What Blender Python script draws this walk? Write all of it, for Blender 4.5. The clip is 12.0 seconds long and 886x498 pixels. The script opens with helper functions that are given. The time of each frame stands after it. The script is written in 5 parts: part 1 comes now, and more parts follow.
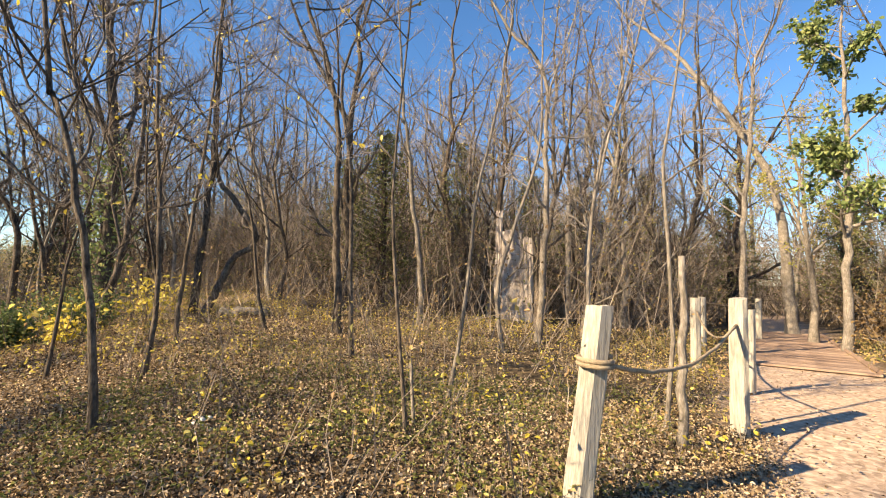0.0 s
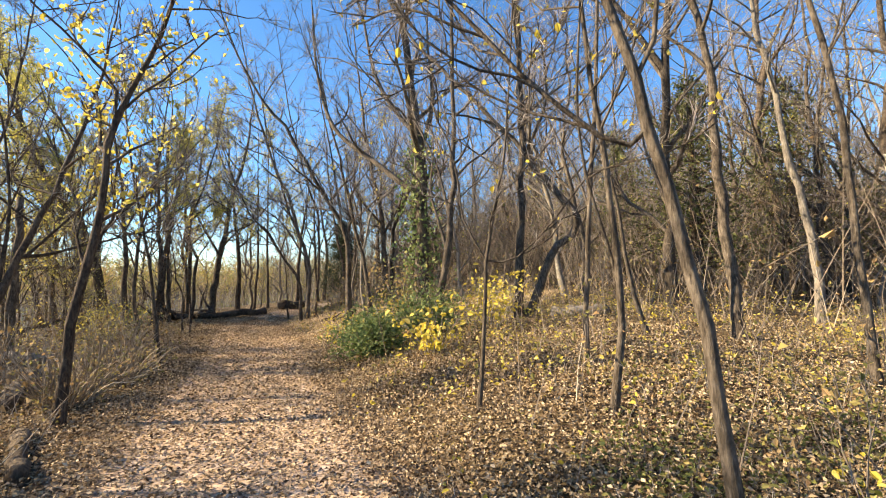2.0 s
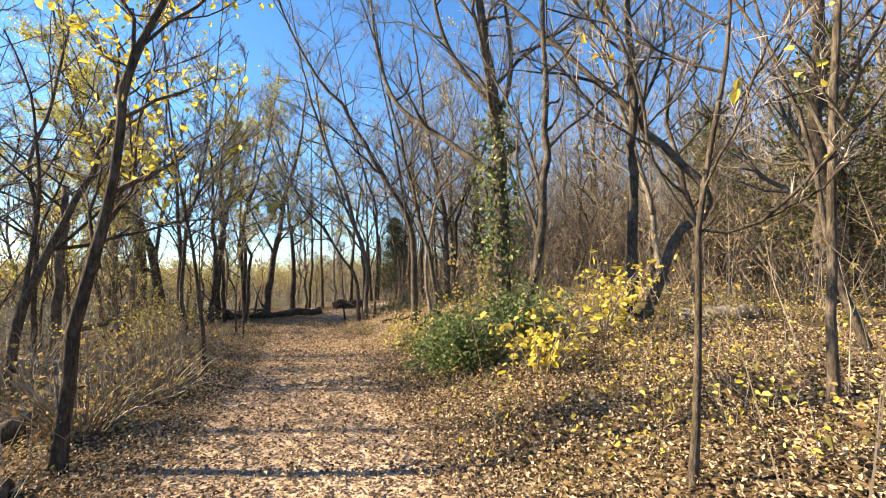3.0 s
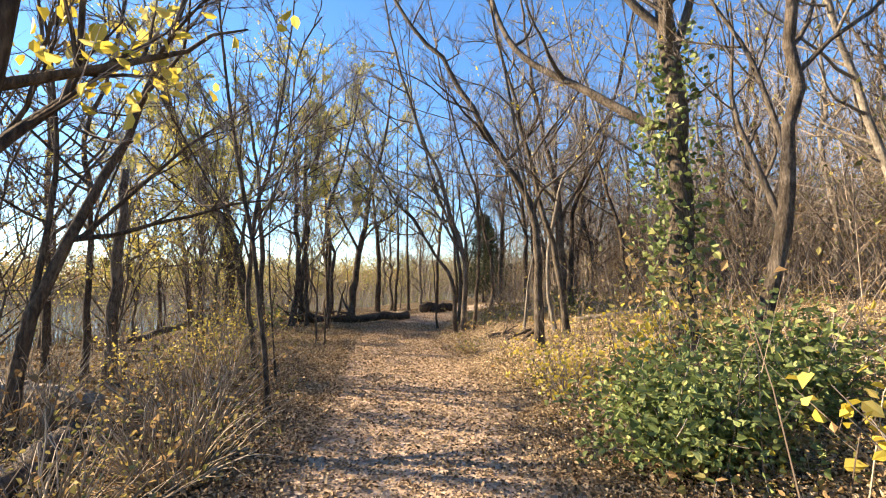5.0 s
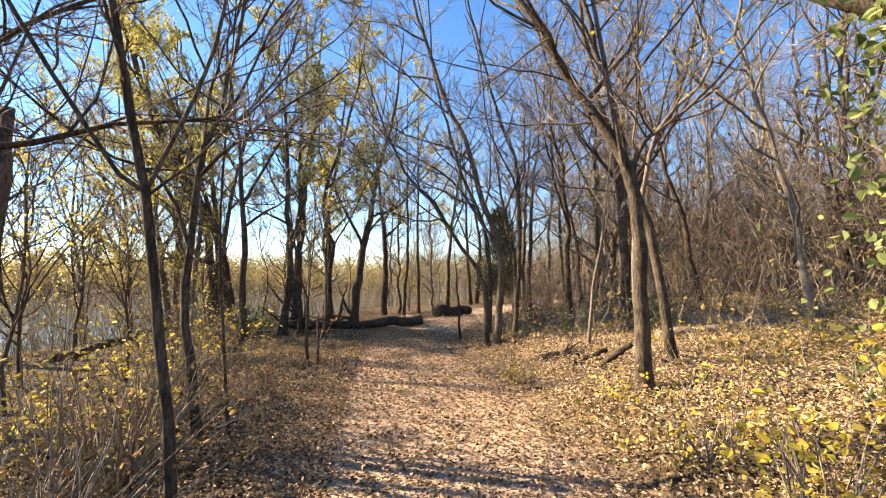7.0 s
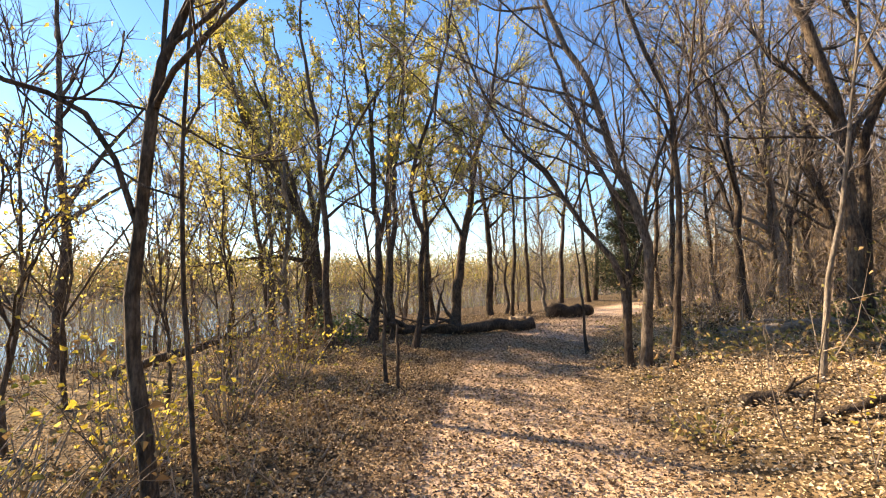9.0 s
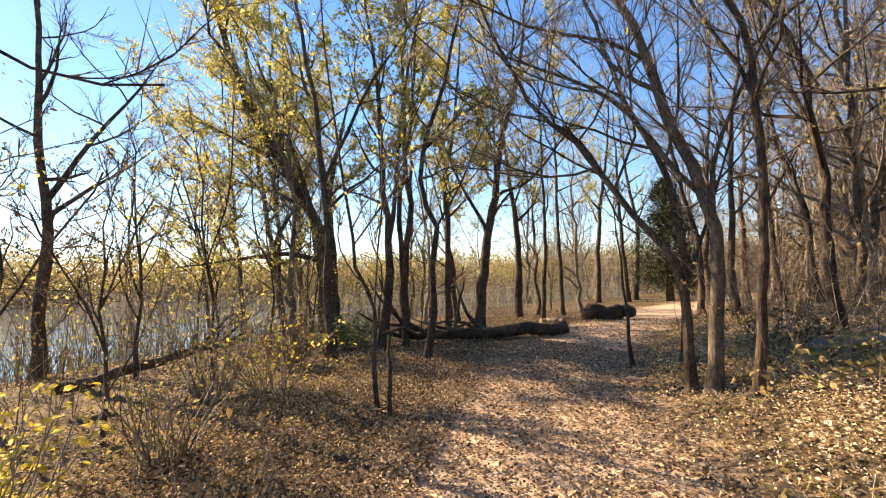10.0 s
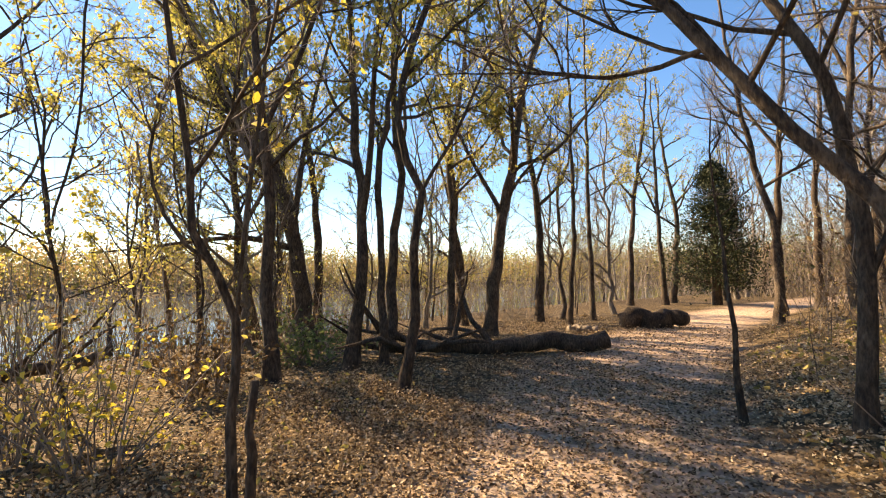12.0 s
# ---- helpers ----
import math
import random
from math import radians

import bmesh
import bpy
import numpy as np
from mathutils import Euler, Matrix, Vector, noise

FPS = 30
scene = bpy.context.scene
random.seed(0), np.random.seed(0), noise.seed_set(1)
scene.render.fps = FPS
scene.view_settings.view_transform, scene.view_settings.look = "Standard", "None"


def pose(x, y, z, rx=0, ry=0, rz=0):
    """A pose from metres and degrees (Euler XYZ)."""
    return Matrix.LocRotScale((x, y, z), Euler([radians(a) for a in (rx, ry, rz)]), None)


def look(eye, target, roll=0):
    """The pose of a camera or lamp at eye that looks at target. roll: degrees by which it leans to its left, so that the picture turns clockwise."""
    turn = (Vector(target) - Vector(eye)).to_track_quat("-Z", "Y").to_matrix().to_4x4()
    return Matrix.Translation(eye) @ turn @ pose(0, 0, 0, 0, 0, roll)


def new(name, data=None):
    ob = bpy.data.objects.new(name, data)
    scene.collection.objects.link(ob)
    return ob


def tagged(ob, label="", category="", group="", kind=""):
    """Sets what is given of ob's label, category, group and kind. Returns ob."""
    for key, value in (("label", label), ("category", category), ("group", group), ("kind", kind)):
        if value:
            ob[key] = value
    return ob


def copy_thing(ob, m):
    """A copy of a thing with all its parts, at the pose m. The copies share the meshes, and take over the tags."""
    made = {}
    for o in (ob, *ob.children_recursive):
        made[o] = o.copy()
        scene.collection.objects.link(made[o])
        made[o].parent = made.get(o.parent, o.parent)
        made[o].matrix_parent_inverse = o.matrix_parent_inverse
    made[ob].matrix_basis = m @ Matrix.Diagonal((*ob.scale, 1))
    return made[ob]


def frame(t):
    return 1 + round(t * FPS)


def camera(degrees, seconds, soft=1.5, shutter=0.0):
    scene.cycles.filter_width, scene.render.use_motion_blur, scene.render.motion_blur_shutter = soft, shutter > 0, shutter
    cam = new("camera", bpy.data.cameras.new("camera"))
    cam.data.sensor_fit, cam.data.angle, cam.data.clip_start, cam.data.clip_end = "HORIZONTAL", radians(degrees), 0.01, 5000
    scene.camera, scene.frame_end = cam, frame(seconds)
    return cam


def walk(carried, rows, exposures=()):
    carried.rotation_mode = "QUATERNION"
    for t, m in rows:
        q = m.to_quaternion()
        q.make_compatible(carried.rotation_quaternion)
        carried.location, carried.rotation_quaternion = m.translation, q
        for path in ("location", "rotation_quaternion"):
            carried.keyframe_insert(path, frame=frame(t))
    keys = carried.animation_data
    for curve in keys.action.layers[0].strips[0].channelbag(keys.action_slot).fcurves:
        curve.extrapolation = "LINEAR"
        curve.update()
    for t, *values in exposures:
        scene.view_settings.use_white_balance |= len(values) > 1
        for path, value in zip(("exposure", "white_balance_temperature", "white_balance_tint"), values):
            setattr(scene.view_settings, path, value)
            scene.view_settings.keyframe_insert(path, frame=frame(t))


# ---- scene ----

cam = camera(89.0, 12.0, soft=1.1)
ROWS = [
    (0.0, -0.000, 0.000, 1.530, 94.71, -1.74, -0.14),
    (0.5, -0.810, 0.437, 1.530, 93.98, -1.06, -0.29),
    (1.0, -1.565, 0.693, 1.458, 94.14, -0.35, 4.52),
    (1.5, -2.329, 1.046, 1.478, 93.76, 0.64, 14.73),
    (2.0, -3.113, 1.484, 1.480, 93.82, 1.39, 25.88),
    (2.5, -3.807, 2.084, 1.435, 93.86, 1.71, 28.95),
    (3.0, -4.519, 2.653, 1.409, 93.93, 1.60, 31.89),
    (5.0, -6.687, 4.308, 1.521, 94.10, 0.70, 41.81),
    (5.5, -7.191, 4.761, 1.547, 94.00, 0.80, 42.49),
    (6.0, -7.779, 5.281, 1.531, 93.94, 0.51, 42.21),
    (6.5, -8.433, 5.691, 1.517, 94.03, 0.46, 42.15),
    (8.5, -10.102, 7.154, 1.529, 93.74, 1.37, 49.87),
    (9.0, -10.638, 7.671, 1.531, 93.74, 1.48, 55.96),
    (9.5, -11.185, 8.234, 1.517, 93.75, 1.47, 57.04),
    (10.0, -11.604, 8.731, 1.509, 93.71, 1.77, 60.20),
    (10.5, -12.142, 9.283, 1.485, 93.62, 1.74, 60.73),
    (11.0, -12.788, 9.755, 1.417, 93.72, 1.59, 61.52),
    (11.5, -13.342, 10.190, 1.403, 93.66, 1.27, 61.50),
    (12.0, -13.946, 10.521, 1.389, 93.56, 0.86, 62.40),
]
walk(cam, [(t, pose(*row)) for t, *row in ROWS], exposures=[(0.0, 1.56, 8400, 12), (1.5, 1.78, 8000, 9), (2.5, 1.84, 8000, 8), (5.5, 1.97, 8200, 13), (8.5, 1.97, 8700, 16), (10.5, 1.87, 9200, 17), (12.0, 1.87, 9700, 17)])

# ---- world and sun ----
SUN_YAW, SUN_ELEVATION = 116.0, 30.0      # yaw counted from +y towards -x
world = bpy.data.worlds.new("sky")
scene.world = world
world.use_nodes = True
wn = world.node_tree
sky = wn.nodes.new("ShaderNodeTexSky")
sky.sky_type = "NISHITA"
sky.sun_disc = False
sky.sun_elevation = radians(SUN_ELEVATION)
sky.sun_rotation = radians(-SUN_YAW)
sky.air_density, sky.dust_density, sky.ozone_density = 1.0, 0.05, 4.0
deep = wn.nodes.new("ShaderNodeHueSaturation")
deep.inputs["Saturation"].default_value = 1.2
blue = wn.nodes.new("ShaderNodeMix")
blue.data_type, blue.blend_type = "RGBA", "MULTIPLY"
blue.inputs["Factor"].default_value = 1.0
blue.inputs[7].default_value = (0.86, 0.95, 1.08, 1)
wn.links.new(sky.outputs[0], deep.inputs["Color"])
wn.links.new(deep.outputs[0], blue.inputs[6])
wn.links.new(blue.outputs[2], wn.nodes["Background"].inputs[0])
wn.nodes["Background"].inputs[1].default_value = 0.088
sun = new("sun", bpy.data.lights.new("sun", "SUN"))
sun.data.energy, sun.data.angle, sun.data.color = 5.0, radians(0.6), (1.0, 0.85, 0.66)
sun_way = Vector((-math.sin(radians(SUN_YAW)) * math.cos(radians(SUN_ELEVATION)), math.cos(radians(SUN_YAW)) * math.cos(radians(SUN_ELEVATION)), math.sin(radians(SUN_ELEVATION))))
sun.matrix_world = look(sun_way * 60, (0, 0, 0))


# ---- materials ----
def material(name, stops, scale=8.0, stretch=(1, 1, 1), rough=0.85, bump=0.3, source="noise", detail=6.0, spread=0.0, trans=0.0, spec=0.25):
    """Procedural surface: a colour ramp over noise mixed with a second, larger noise; source "island" or "object" takes a random value instead."""
    m = bpy.data.materials.new(name)
    m.use_nodes = True
    n, l = m.node_tree.nodes, m.node_tree.links
    b = n["Principled BSDF"]
    b.inputs["Roughness"].default_value = rough
    b.inputs["Specular IOR Level"].default_value = spec
    co, mp = n.new("ShaderNodeTexCoord"), n.new("ShaderNodeMapping")
    mp.inputs["Scale"].default_value = stretch
    l.new(co.outputs["Object"], mp.inputs[0])
    no, big = n.new("ShaderNodeTexNoise"), n.new("ShaderNodeTexNoise")
    no.inputs["Scale"].default_value, no.inputs["Detail"].default_value, no.inputs["Roughness"].default_value = scale, detail, 0.65
    big.inputs["Scale"].default_value, big.inputs["Detail"].default_value = scale * 0.11, 3.0
    l.new(mp.outputs[0], no.inputs[0])
    l.new(co.outputs["Object"], big.inputs[0])
    ramp = n.new("ShaderNodeValToRGB")
    while len(ramp.color_ramp.elements) < len(stops):
        ramp.color_ramp.elements.new(0.5)
    for e, (p, c) in zip(ramp.color_ramp.elements, stops):
        e.position, e.color = p, (*c, 1)
    mix = n.new("ShaderNodeMath")
    mix.operation = "MULTIPLY_ADD"
    if source == "noise":
        l.new(no.outputs[0], mix.inputs[0])
        mix.inputs[1].default_value = 1.0
        sub = n.new("ShaderNodeMath")
        sub.operation = "MULTIPLY_ADD"
        l.new(big.outputs[0], sub.inputs[0])
        sub.inputs[1].default_value, sub.inputs[2].default_value = 0.6, -0.3
        if spread:
            oi, ad = n.new("ShaderNodeObjectInfo"), n.new("ShaderNodeMath")
            ad.operation = "MULTIPLY_ADD"
            l.new(oi.outputs["Random"], ad.inputs[0])
            ad.inputs[1].default_value = spread
            l.new(sub.outputs[0], ad.inputs[2])
            l.new(ad.outputs[0], mix.inputs[2])
        else:
            l.new(sub.outputs[0], mix.inputs[2])
    else:
        gi = n.new("ShaderNodeNewGeometry") if source == "island" else n.new("ShaderNodeObjectInfo")
        l.new(gi.outputs["Random Per Island" if source == "island" else "Random"], mix.inputs[0])
        mix.inputs[1].default_value = 0.85
        sc = n.new("ShaderNodeMath")
        sc.operation = "MULTIPLY_ADD"
        l.new(no.outputs[0], sc.inputs[0])
        sc.inputs[1].default_value, sc.inputs[2].default_value = 0.3, -0.08
        l.new(sc.outputs[0], mix.inputs[2])
    l.new(mix.outputs[0], ramp.inputs[0])
    l.new(ramp.outputs[0], b.inputs["Base Color"])
    if bump:
        bp = n.new("ShaderNodeBump")
        bp.inputs["Strength"].default_value, bp.inputs["Distance"].default_value = bump, 0.03
        l.new(no.outputs[0], bp.inputs["Height"])
        l.new(bp.outputs[0], b.inputs["Normal"])
    if trans:
        tr, add = n.new("ShaderNodeBsdfTranslucent"), n.new("ShaderNodeMixShader")
        l.new(ramp.outputs[0], tr.inputs[0])
        add.inputs[0].default_value = trans
        l.new(b.outputs[0], add.inputs[1])
        l.new(tr.outputs[0], add.inputs[2])
        l.new(add.outputs[0], n["Material Output"].inputs[0])
    return m


BARK = material("bark", [(0.25, (0.02, 0.016, 0.012)), (0.5, (0.068, 0.055, 0.043)), (0.78, (0.19, 0.16, 0.13))], 44, (1, 1, 0.27), 0.95, 1.0, spread=0.12)
PALE_BARK = material("pale_bark", [(0.2, (0.06, 0.053, 0.046)), (0.5, (0.17, 0.15, 0.125)), (0.8, (0.34, 0.31, 0.27))], 42, (1, 1, 0.27), 0.95, 1.0, spread=0.1)
DARK_BARK = material("dark_bark", [(0.25, (0.016, 0.012, 0.01)), (0.5, (0.065, 0.049, 0.037)), (0.78, (0.17, 0.135, 0.1))], 44, (1, 1, 0.27), 0.95, 1.0, spread=0.1)
TWIG = material("twig", [(0.0, (0.08, 0.068, 0.06)), (0.5, (0.23, 0.2, 0.18)), (1.0, (0.46, 0.42, 0.38))], 4, source="island", bump=0.0, rough=0.9)
BRUSH_TWIG = material("brush_twig", [(0.0, (0.08, 0.064, 0.052)), (0.6, (0.22, 0.18, 0.145)), (1.0, (0.42, 0.36, 0.29))], 4, source="island", bump=0.0, rough=0.9)
PALE_TWIG = material("pale_twig", [(0.0, (0.15, 0.12, 0.09)), (0.6, (0.3, 0.25, 0.19)), (1.0, (0.5, 0.44, 0.36))], 4, source="island", bump=0.0, rough=0.9)
DEAD_WOOD = material("dead_wood", [(0.2, (0.09, 0.07, 0.055)), (0.5, (0.26, 0.215, 0.165)), (0.8, (0.48, 0.42, 0.34))], 18, (1, 1, 1), 0.95, 0.8)
GREY_WOOD = material("grey_wood", [(0.2, (0.15, 0.14, 0.12)), (0.5, (0.36, 0.34, 0.29)), (0.85, (0.56, 0.53, 0.46))], 14, (4, 4, 0.35), 0.9, 0.5)
PLANK = material("plank", [(0.2, (0.1, 0.065, 0.05)), (0.5, (0.21, 0.145, 0.11)), (0.85, (0.34, 0.25, 0.19))], 12, (0.4, 4, 4), 0.9, 0.4, spread=0.25)
ROPE = material("rope", [(0.2, (0.16, 0.12, 0.08)), (0.6, (0.36, 0.29, 0.2)), (0.9, (0.5, 0.42, 0.3))], 60, (1, 1, 1), 0.95, 0.6)
CONCRETE = material("concrete", [(0.2, (0.16, 0.135, 0.115)), (0.5, (0.4, 0.35, 0.31)), (0.8, (0.58, 0.53, 0.47))], 5, (1, 1, 0.5), 0.95, 0.7)
LITTER = material("litter", [(0.0, (0.04, 0.025, 0.016)), (0.28, (0.125, 0.083, 0.05)), (0.52, (0.3, 0.23, 0.145)), (0.8, (0.5, 0.39, 0.26)), (1.0, (0.68, 0.58, 0.43))], 30, source="island", bump=0.0, rough=0.8, trans=0.15)
# Paler ramp than LITTER: the sunlight on the bank is put into the colour.
SUNLIT_LITTER = material("sunlit_litter", [(0.0, (0.16, 0.11, 0.07)), (0.3, (0.42, 0.32, 0.2)), (0.65, (0.66, 0.53, 0.36)), (1.0, (0.8, 0.7, 0.54))], 30, source="island", bump=0.0, rough=0.8, trans=0.15)
YELLOW = material("yellow_leaf", [(0.0, (0.44, 0.37, 0.06)), (0.5, (0.66, 0.54, 0.1)), (1.0, (0.78, 0.68, 0.26))], 20, source="island", bump=0.0, rough=0.6, trans=0.45)
WEED = material("weed_leaf", [(0.0, (0.13, 0.14, 0.04)), (0.25, (0.22, 0.21, 0.08)), (0.5, (0.4, 0.33, 0.12)), (0.75, (0.46, 0.32, 0.16)), (1.0, (0.33, 0.21, 0.11))], 20, source="island", bump=0.0, rough=0.7, trans=0.35)
GREEN = material("green_leaf", [(0.0, (0.07, 0.11, 0.035)), (0.5, (0.17, 0.23, 0.085)), (0.85, (0.31, 0.36, 0.15)), (1.0, (0.5, 0.46, 0.14))], 20, source="island", bump=0.0, rough=0.55, trans=0.3)
MOSSY = material("low_green", [(0.0, (0.09, 0.11, 0.03)), (0.5, (0.16, 0.175, 0.055)), (0.85, (0.25, 0.245, 0.08)), (1.0, (0.34, 0.3, 0.11))], 20, source="island", bump=0.0, rough=0.65, trans=0.3)
WILLOW = material("willow_leaf", [(0.0, (0.22, 0.22, 0.05)), (0.5, (0.42, 0.4, 0.1)), (1.0, (0.6, 0.5, 0.17))], 20, source="island", bump=0.0, rough=0.6, trans=0.55)
NEEDLE = material("needle", [(0.0, (0.045, 0.06, 0.02)), (0.6, (0.13, 0.145, 0.05)), (1.0, (0.28, 0.26, 0.1))], 20, source="island", bump=0.0, rough=0.7, trans=0.15)
DARK_NEEDLE = material("dark_needle", [(0.0, (0.016, 0.024, 0.012)), (0.6, (0.04, 0.055, 0.025)), (1.0, (0.08, 0.1, 0.045))], 20, source="island", bump=0.0, rough=0.7, trans=0.05)
DRY = material("dry_leaf", [(0.0, (0.07, 0.045, 0.025)), (0.5, (0.18, 0.12, 0.06)), (1.0, (0.36, 0.26, 0.13))], 20, source="island", bump=0.0, rough=0.8, trans=0.3)
REED = material("reed", [(0.0, (0.17, 0.19, 0.05)), (0.5, (0.34, 0.35, 0.11)), (1.0, (0.48, 0.45, 0.19))], 10, source="island", bump=0.0, rough=0.8, trans=0.3)
SHELF = material("shelf_fungus", [(0.2, (0.5, 0.45, 0.38)), (0.7, (0.75, 0.71, 0.64))], 20, bump=0.2)


def ground_material():
    m = bpy.data.materials.new("forest_floor")
    m.use_nodes = True
    n, l = m.node_tree.nodes, m.node_tree.links
    b = n["Principled BSDF"]
    b.inputs["Roughness"].default_value = 0.95
    b.inputs["Specular IOR Level"].default_value = 0.15
    co = n.new("ShaderNodeTexCoord")
    fine, mid, vor = n.new("ShaderNodeTexNoise"), n.new("ShaderNodeTexNoise"), n.new("ShaderNodeTexVoronoi")
    fine.inputs["Scale"].default_value, fine.inputs["Detail"].default_value = 14.0, 8.0
    mid.inputs["Scale"].default_value, mid.inputs["Detail"].default_value = 0.7, 5.0
    vor.inputs["Scale"].default_value = 17.0
    for k in (fine, mid, vor):
        l.new(co.outputs["Object"], k.inputs["Vector"])
    soil, dirt, mix = n.new("ShaderNodeValToRGB"), n.new("ShaderNodeValToRGB"), n.new("ShaderNodeMix")
    for ramp, stops in ((soil, [(0.3, (0.025, 0.019, 0.011)), (0.5, (0.085, 0.062, 0.035)), (0.72, (0.24, 0.175, 0.1))]), (dirt, [(0.25, (0.19, 0.14, 0.1)), (0.5, (0.42, 0.315, 0.235)), (0.75, (0.64, 0.51, 0.4))])):
        ramp.color_ramp.elements.new(0.5)
        for e, (p, c) in zip(ramp.color_ramp.elements, stops):
            e.position, e.color = p, (*c, 1)
    add = n.new("ShaderNodeMath")
    add.operation = "MULTIPLY_ADD"
    l.new(vor.outputs["Color"], add.inputs[0])
    add.inputs[1].default_value = 0.35
    half = n.new("ShaderNodeMath")
    half.operation = "MULTIPLY"
    half.inputs[1].default_value = 0.65
    l.new(fine.outputs[0], half.inputs[0])
    l.new(half.outputs[0], add.inputs[2])
    l.new(add.outputs[0], soil.inputs[0])
    l.new(add.outputs[0], dirt.inputs[0])
    mask = n.new("ShaderNodeAttribute")
    mask.attribute_name = "trodden"
    mm = n.new("ShaderNodeMath")
    mm.operation = "MULTIPLY_ADD"
    l.new(mid.outputs[0], mm.inputs[0])
    mm.inputs[1].default_value = 0.7
    sh = n.new("ShaderNodeMath")
    sh.operation = "MULTIPLY_ADD"
    l.new(mask.outputs["Fac"], sh.inputs[0])
    sh.inputs[1].default_value, sh.inputs[2].default_value = 1.2, -0.45
    l.new(sh.outputs[0], mm.inputs[2])
    mm.use_clamp = True
    mix.data_type = "RGBA"
    l.new(mm.outputs[0], mix.inputs["Factor"])
    l.new(soil.outputs[0], mix.inputs[6])
    l.new(dirt.outputs[0], mix.inputs[7])
    l.new(mix.outputs[2], b.inputs["Base Color"])
    bp = n.new("ShaderNodeBump")
    bp.inputs["Strength"].default_value, bp.inputs["Distance"].default_value = 0.7, 0.03
    l.new(add.outputs[0], bp.inputs["Height"])
    l.new(bp.outputs[0], b.inputs["Normal"])
    return m


def water_material():
    m = bpy.data.materials.new("lake_water")
    m.use_nodes = True
    n, l = m.node_tree.nodes, m.node_tree.links
    b = n["Principled BSDF"]
    b.inputs["Base Color"].default_value = (0.05, 0.07, 0.08, 1)
    b.inputs["Roughness"].default_value = 0.12
    co, no, bp = n.new("ShaderNodeTexCoord"), n.new("ShaderNodeTexNoise"), n.new("ShaderNodeBump")
    no.inputs["Scale"].default_value, no.inputs["Detail"].default_value = 2.5, 5.0
    bp.inputs["Strength"].default_value, bp.inputs["Distance"].default_value = 0.25, 0.05
    l.new(co.outputs["Object"], no.inputs[0])
    l.new(no.outputs[0], bp.inputs["Height"])
    l.new(bp.outputs[0], b.inputs["Normal"])
    return m


# ---- mesh helpers ----
def mesh_object(name, verts, faces, mat, parent=None, label="", smooth=False):
    me = bpy.data.meshes.new(name)
    me.from_pydata(verts, [], faces)
    me.materials.append(mat)
    if smooth:
        me.polygons.foreach_set("use_smooth", [True] * len(me.polygons))
    me.update()
    ob = new(name, me)
    if parent:
        ob.parent = parent
    if label:
        ob["label"] = label
    return ob


class Tubes:
    """Collects tapered tubes along bent lines into one mesh."""

    def __init__(self):
        self.v, self.f, self.n = [], [], 0

    def line(self, pts, radii, sides, cap=False):
        pts = np.asarray(pts, float)
        d = np.gradient(pts, axis=0)
        d /= np.linalg.norm(d, axis=1)[:, None] + 1e-9
        side = np.cross(d, (0.31, 0.87, 0.38) if abs(d[0, 2]) > 0.5 else (0.1, 0.2, 0.97))
        side /= np.linalg.norm(side, axis=1)[:, None] + 1e-9
        up = np.cross(d, side)
        a = np.arange(sides) * 2 * math.pi / sides
        ring = side[:, None] * np.cos(a)[None, :, None] + up[:, None] * np.sin(a)[None, :, None]
        v = pts[:, None] + ring * np.asarray(radii)[:, None, None]
        k, n0 = len(pts), self.n
        i, j = np.meshgrid(np.arange(k - 1), np.arange(sides), indexing="ij")
        j2 = (j + 1) % sides
        f = np.stack([i * sides + j, i * sides + j2, (i + 1) * sides + j2, (i + 1) * sides + j], -1).reshape(-1, 4) + n0
        self.v.append(v.reshape(-1, 3))
        self.f.extend(map(tuple, f.tolist()))
        if cap:
            self.f.append(tuple(range(n0 + (k - 1) * sides, n0 + k * sides)))
            self.f.append(tuple(reversed(range(n0, n0 + sides))))
        self.n += k * sides

    def object(self, name, mat, parent=None, label="", smooth=True):
        return mesh_object(name, np.concatenate(self.v).tolist(), self.f, mat, parent, label, smooth)


def twig_mesh(start, way, length, radius, rng, plain=False):
    """Many three-sided twigs, each bent once, in one go. Returns vertices, faces and tips."""
    n = len(start)
    side = np.cross(way, rng.normal(size=(n, 3)))
    side /= np.linalg.norm(side, axis=1)[:, None] + 1e-9
    up = np.cross(way, side)
    mid = start + way * (length * 0.5)[:, None]
    tip = mid + (way + side * rng.uniform(-0.5, 0.5, n)[:, None] + np.array((0, 0, 0.22))) * (length * 0.5)[:, None]
    if plain:
        v = np.zeros((n, 4, 3))
        for k in range(3):
            v[:, k] = start + (side * math.cos(k * 2.0944) + up * math.sin(k * 2.0944)) * radius[:, None]
        v[:, 3] = tip
        faces = (np.array([(0, 1, 3), (1, 2, 3), (2, 0, 3)])[None] + (np.arange(n) * 4)[:, None, None]).reshape(-1, 3)
        return v.reshape(-1, 3), list(map(tuple, faces.tolist())), tip
    v = np.zeros((n, 7, 3))
    for k in range(3):
        a = k * 2.0944
        off = side * math.cos(a) + up * math.sin(a)
        v[:, k] = start + off * radius[:, None]
        v[:, 3 + k] = mid + off * (radius * 0.65)[:, None]
    v[:, 6] = tip
    f4 = np.array([(0, 1, 4, 3), (1, 2, 5, 4), (2, 0, 3, 5)])
    f3 = np.array([(3, 4, 6), (4, 5, 6), (5, 3, 6)])
    base = (np.arange(n) * 7)[:, None, None]
    faces = list(map(tuple, (f4[None] + base).reshape(-1, 4).tolist())) + list(map(tuple, (f3[None] + base).reshape(-1, 3).tolist()))
    return v.reshape(-1, 3), faces, tip


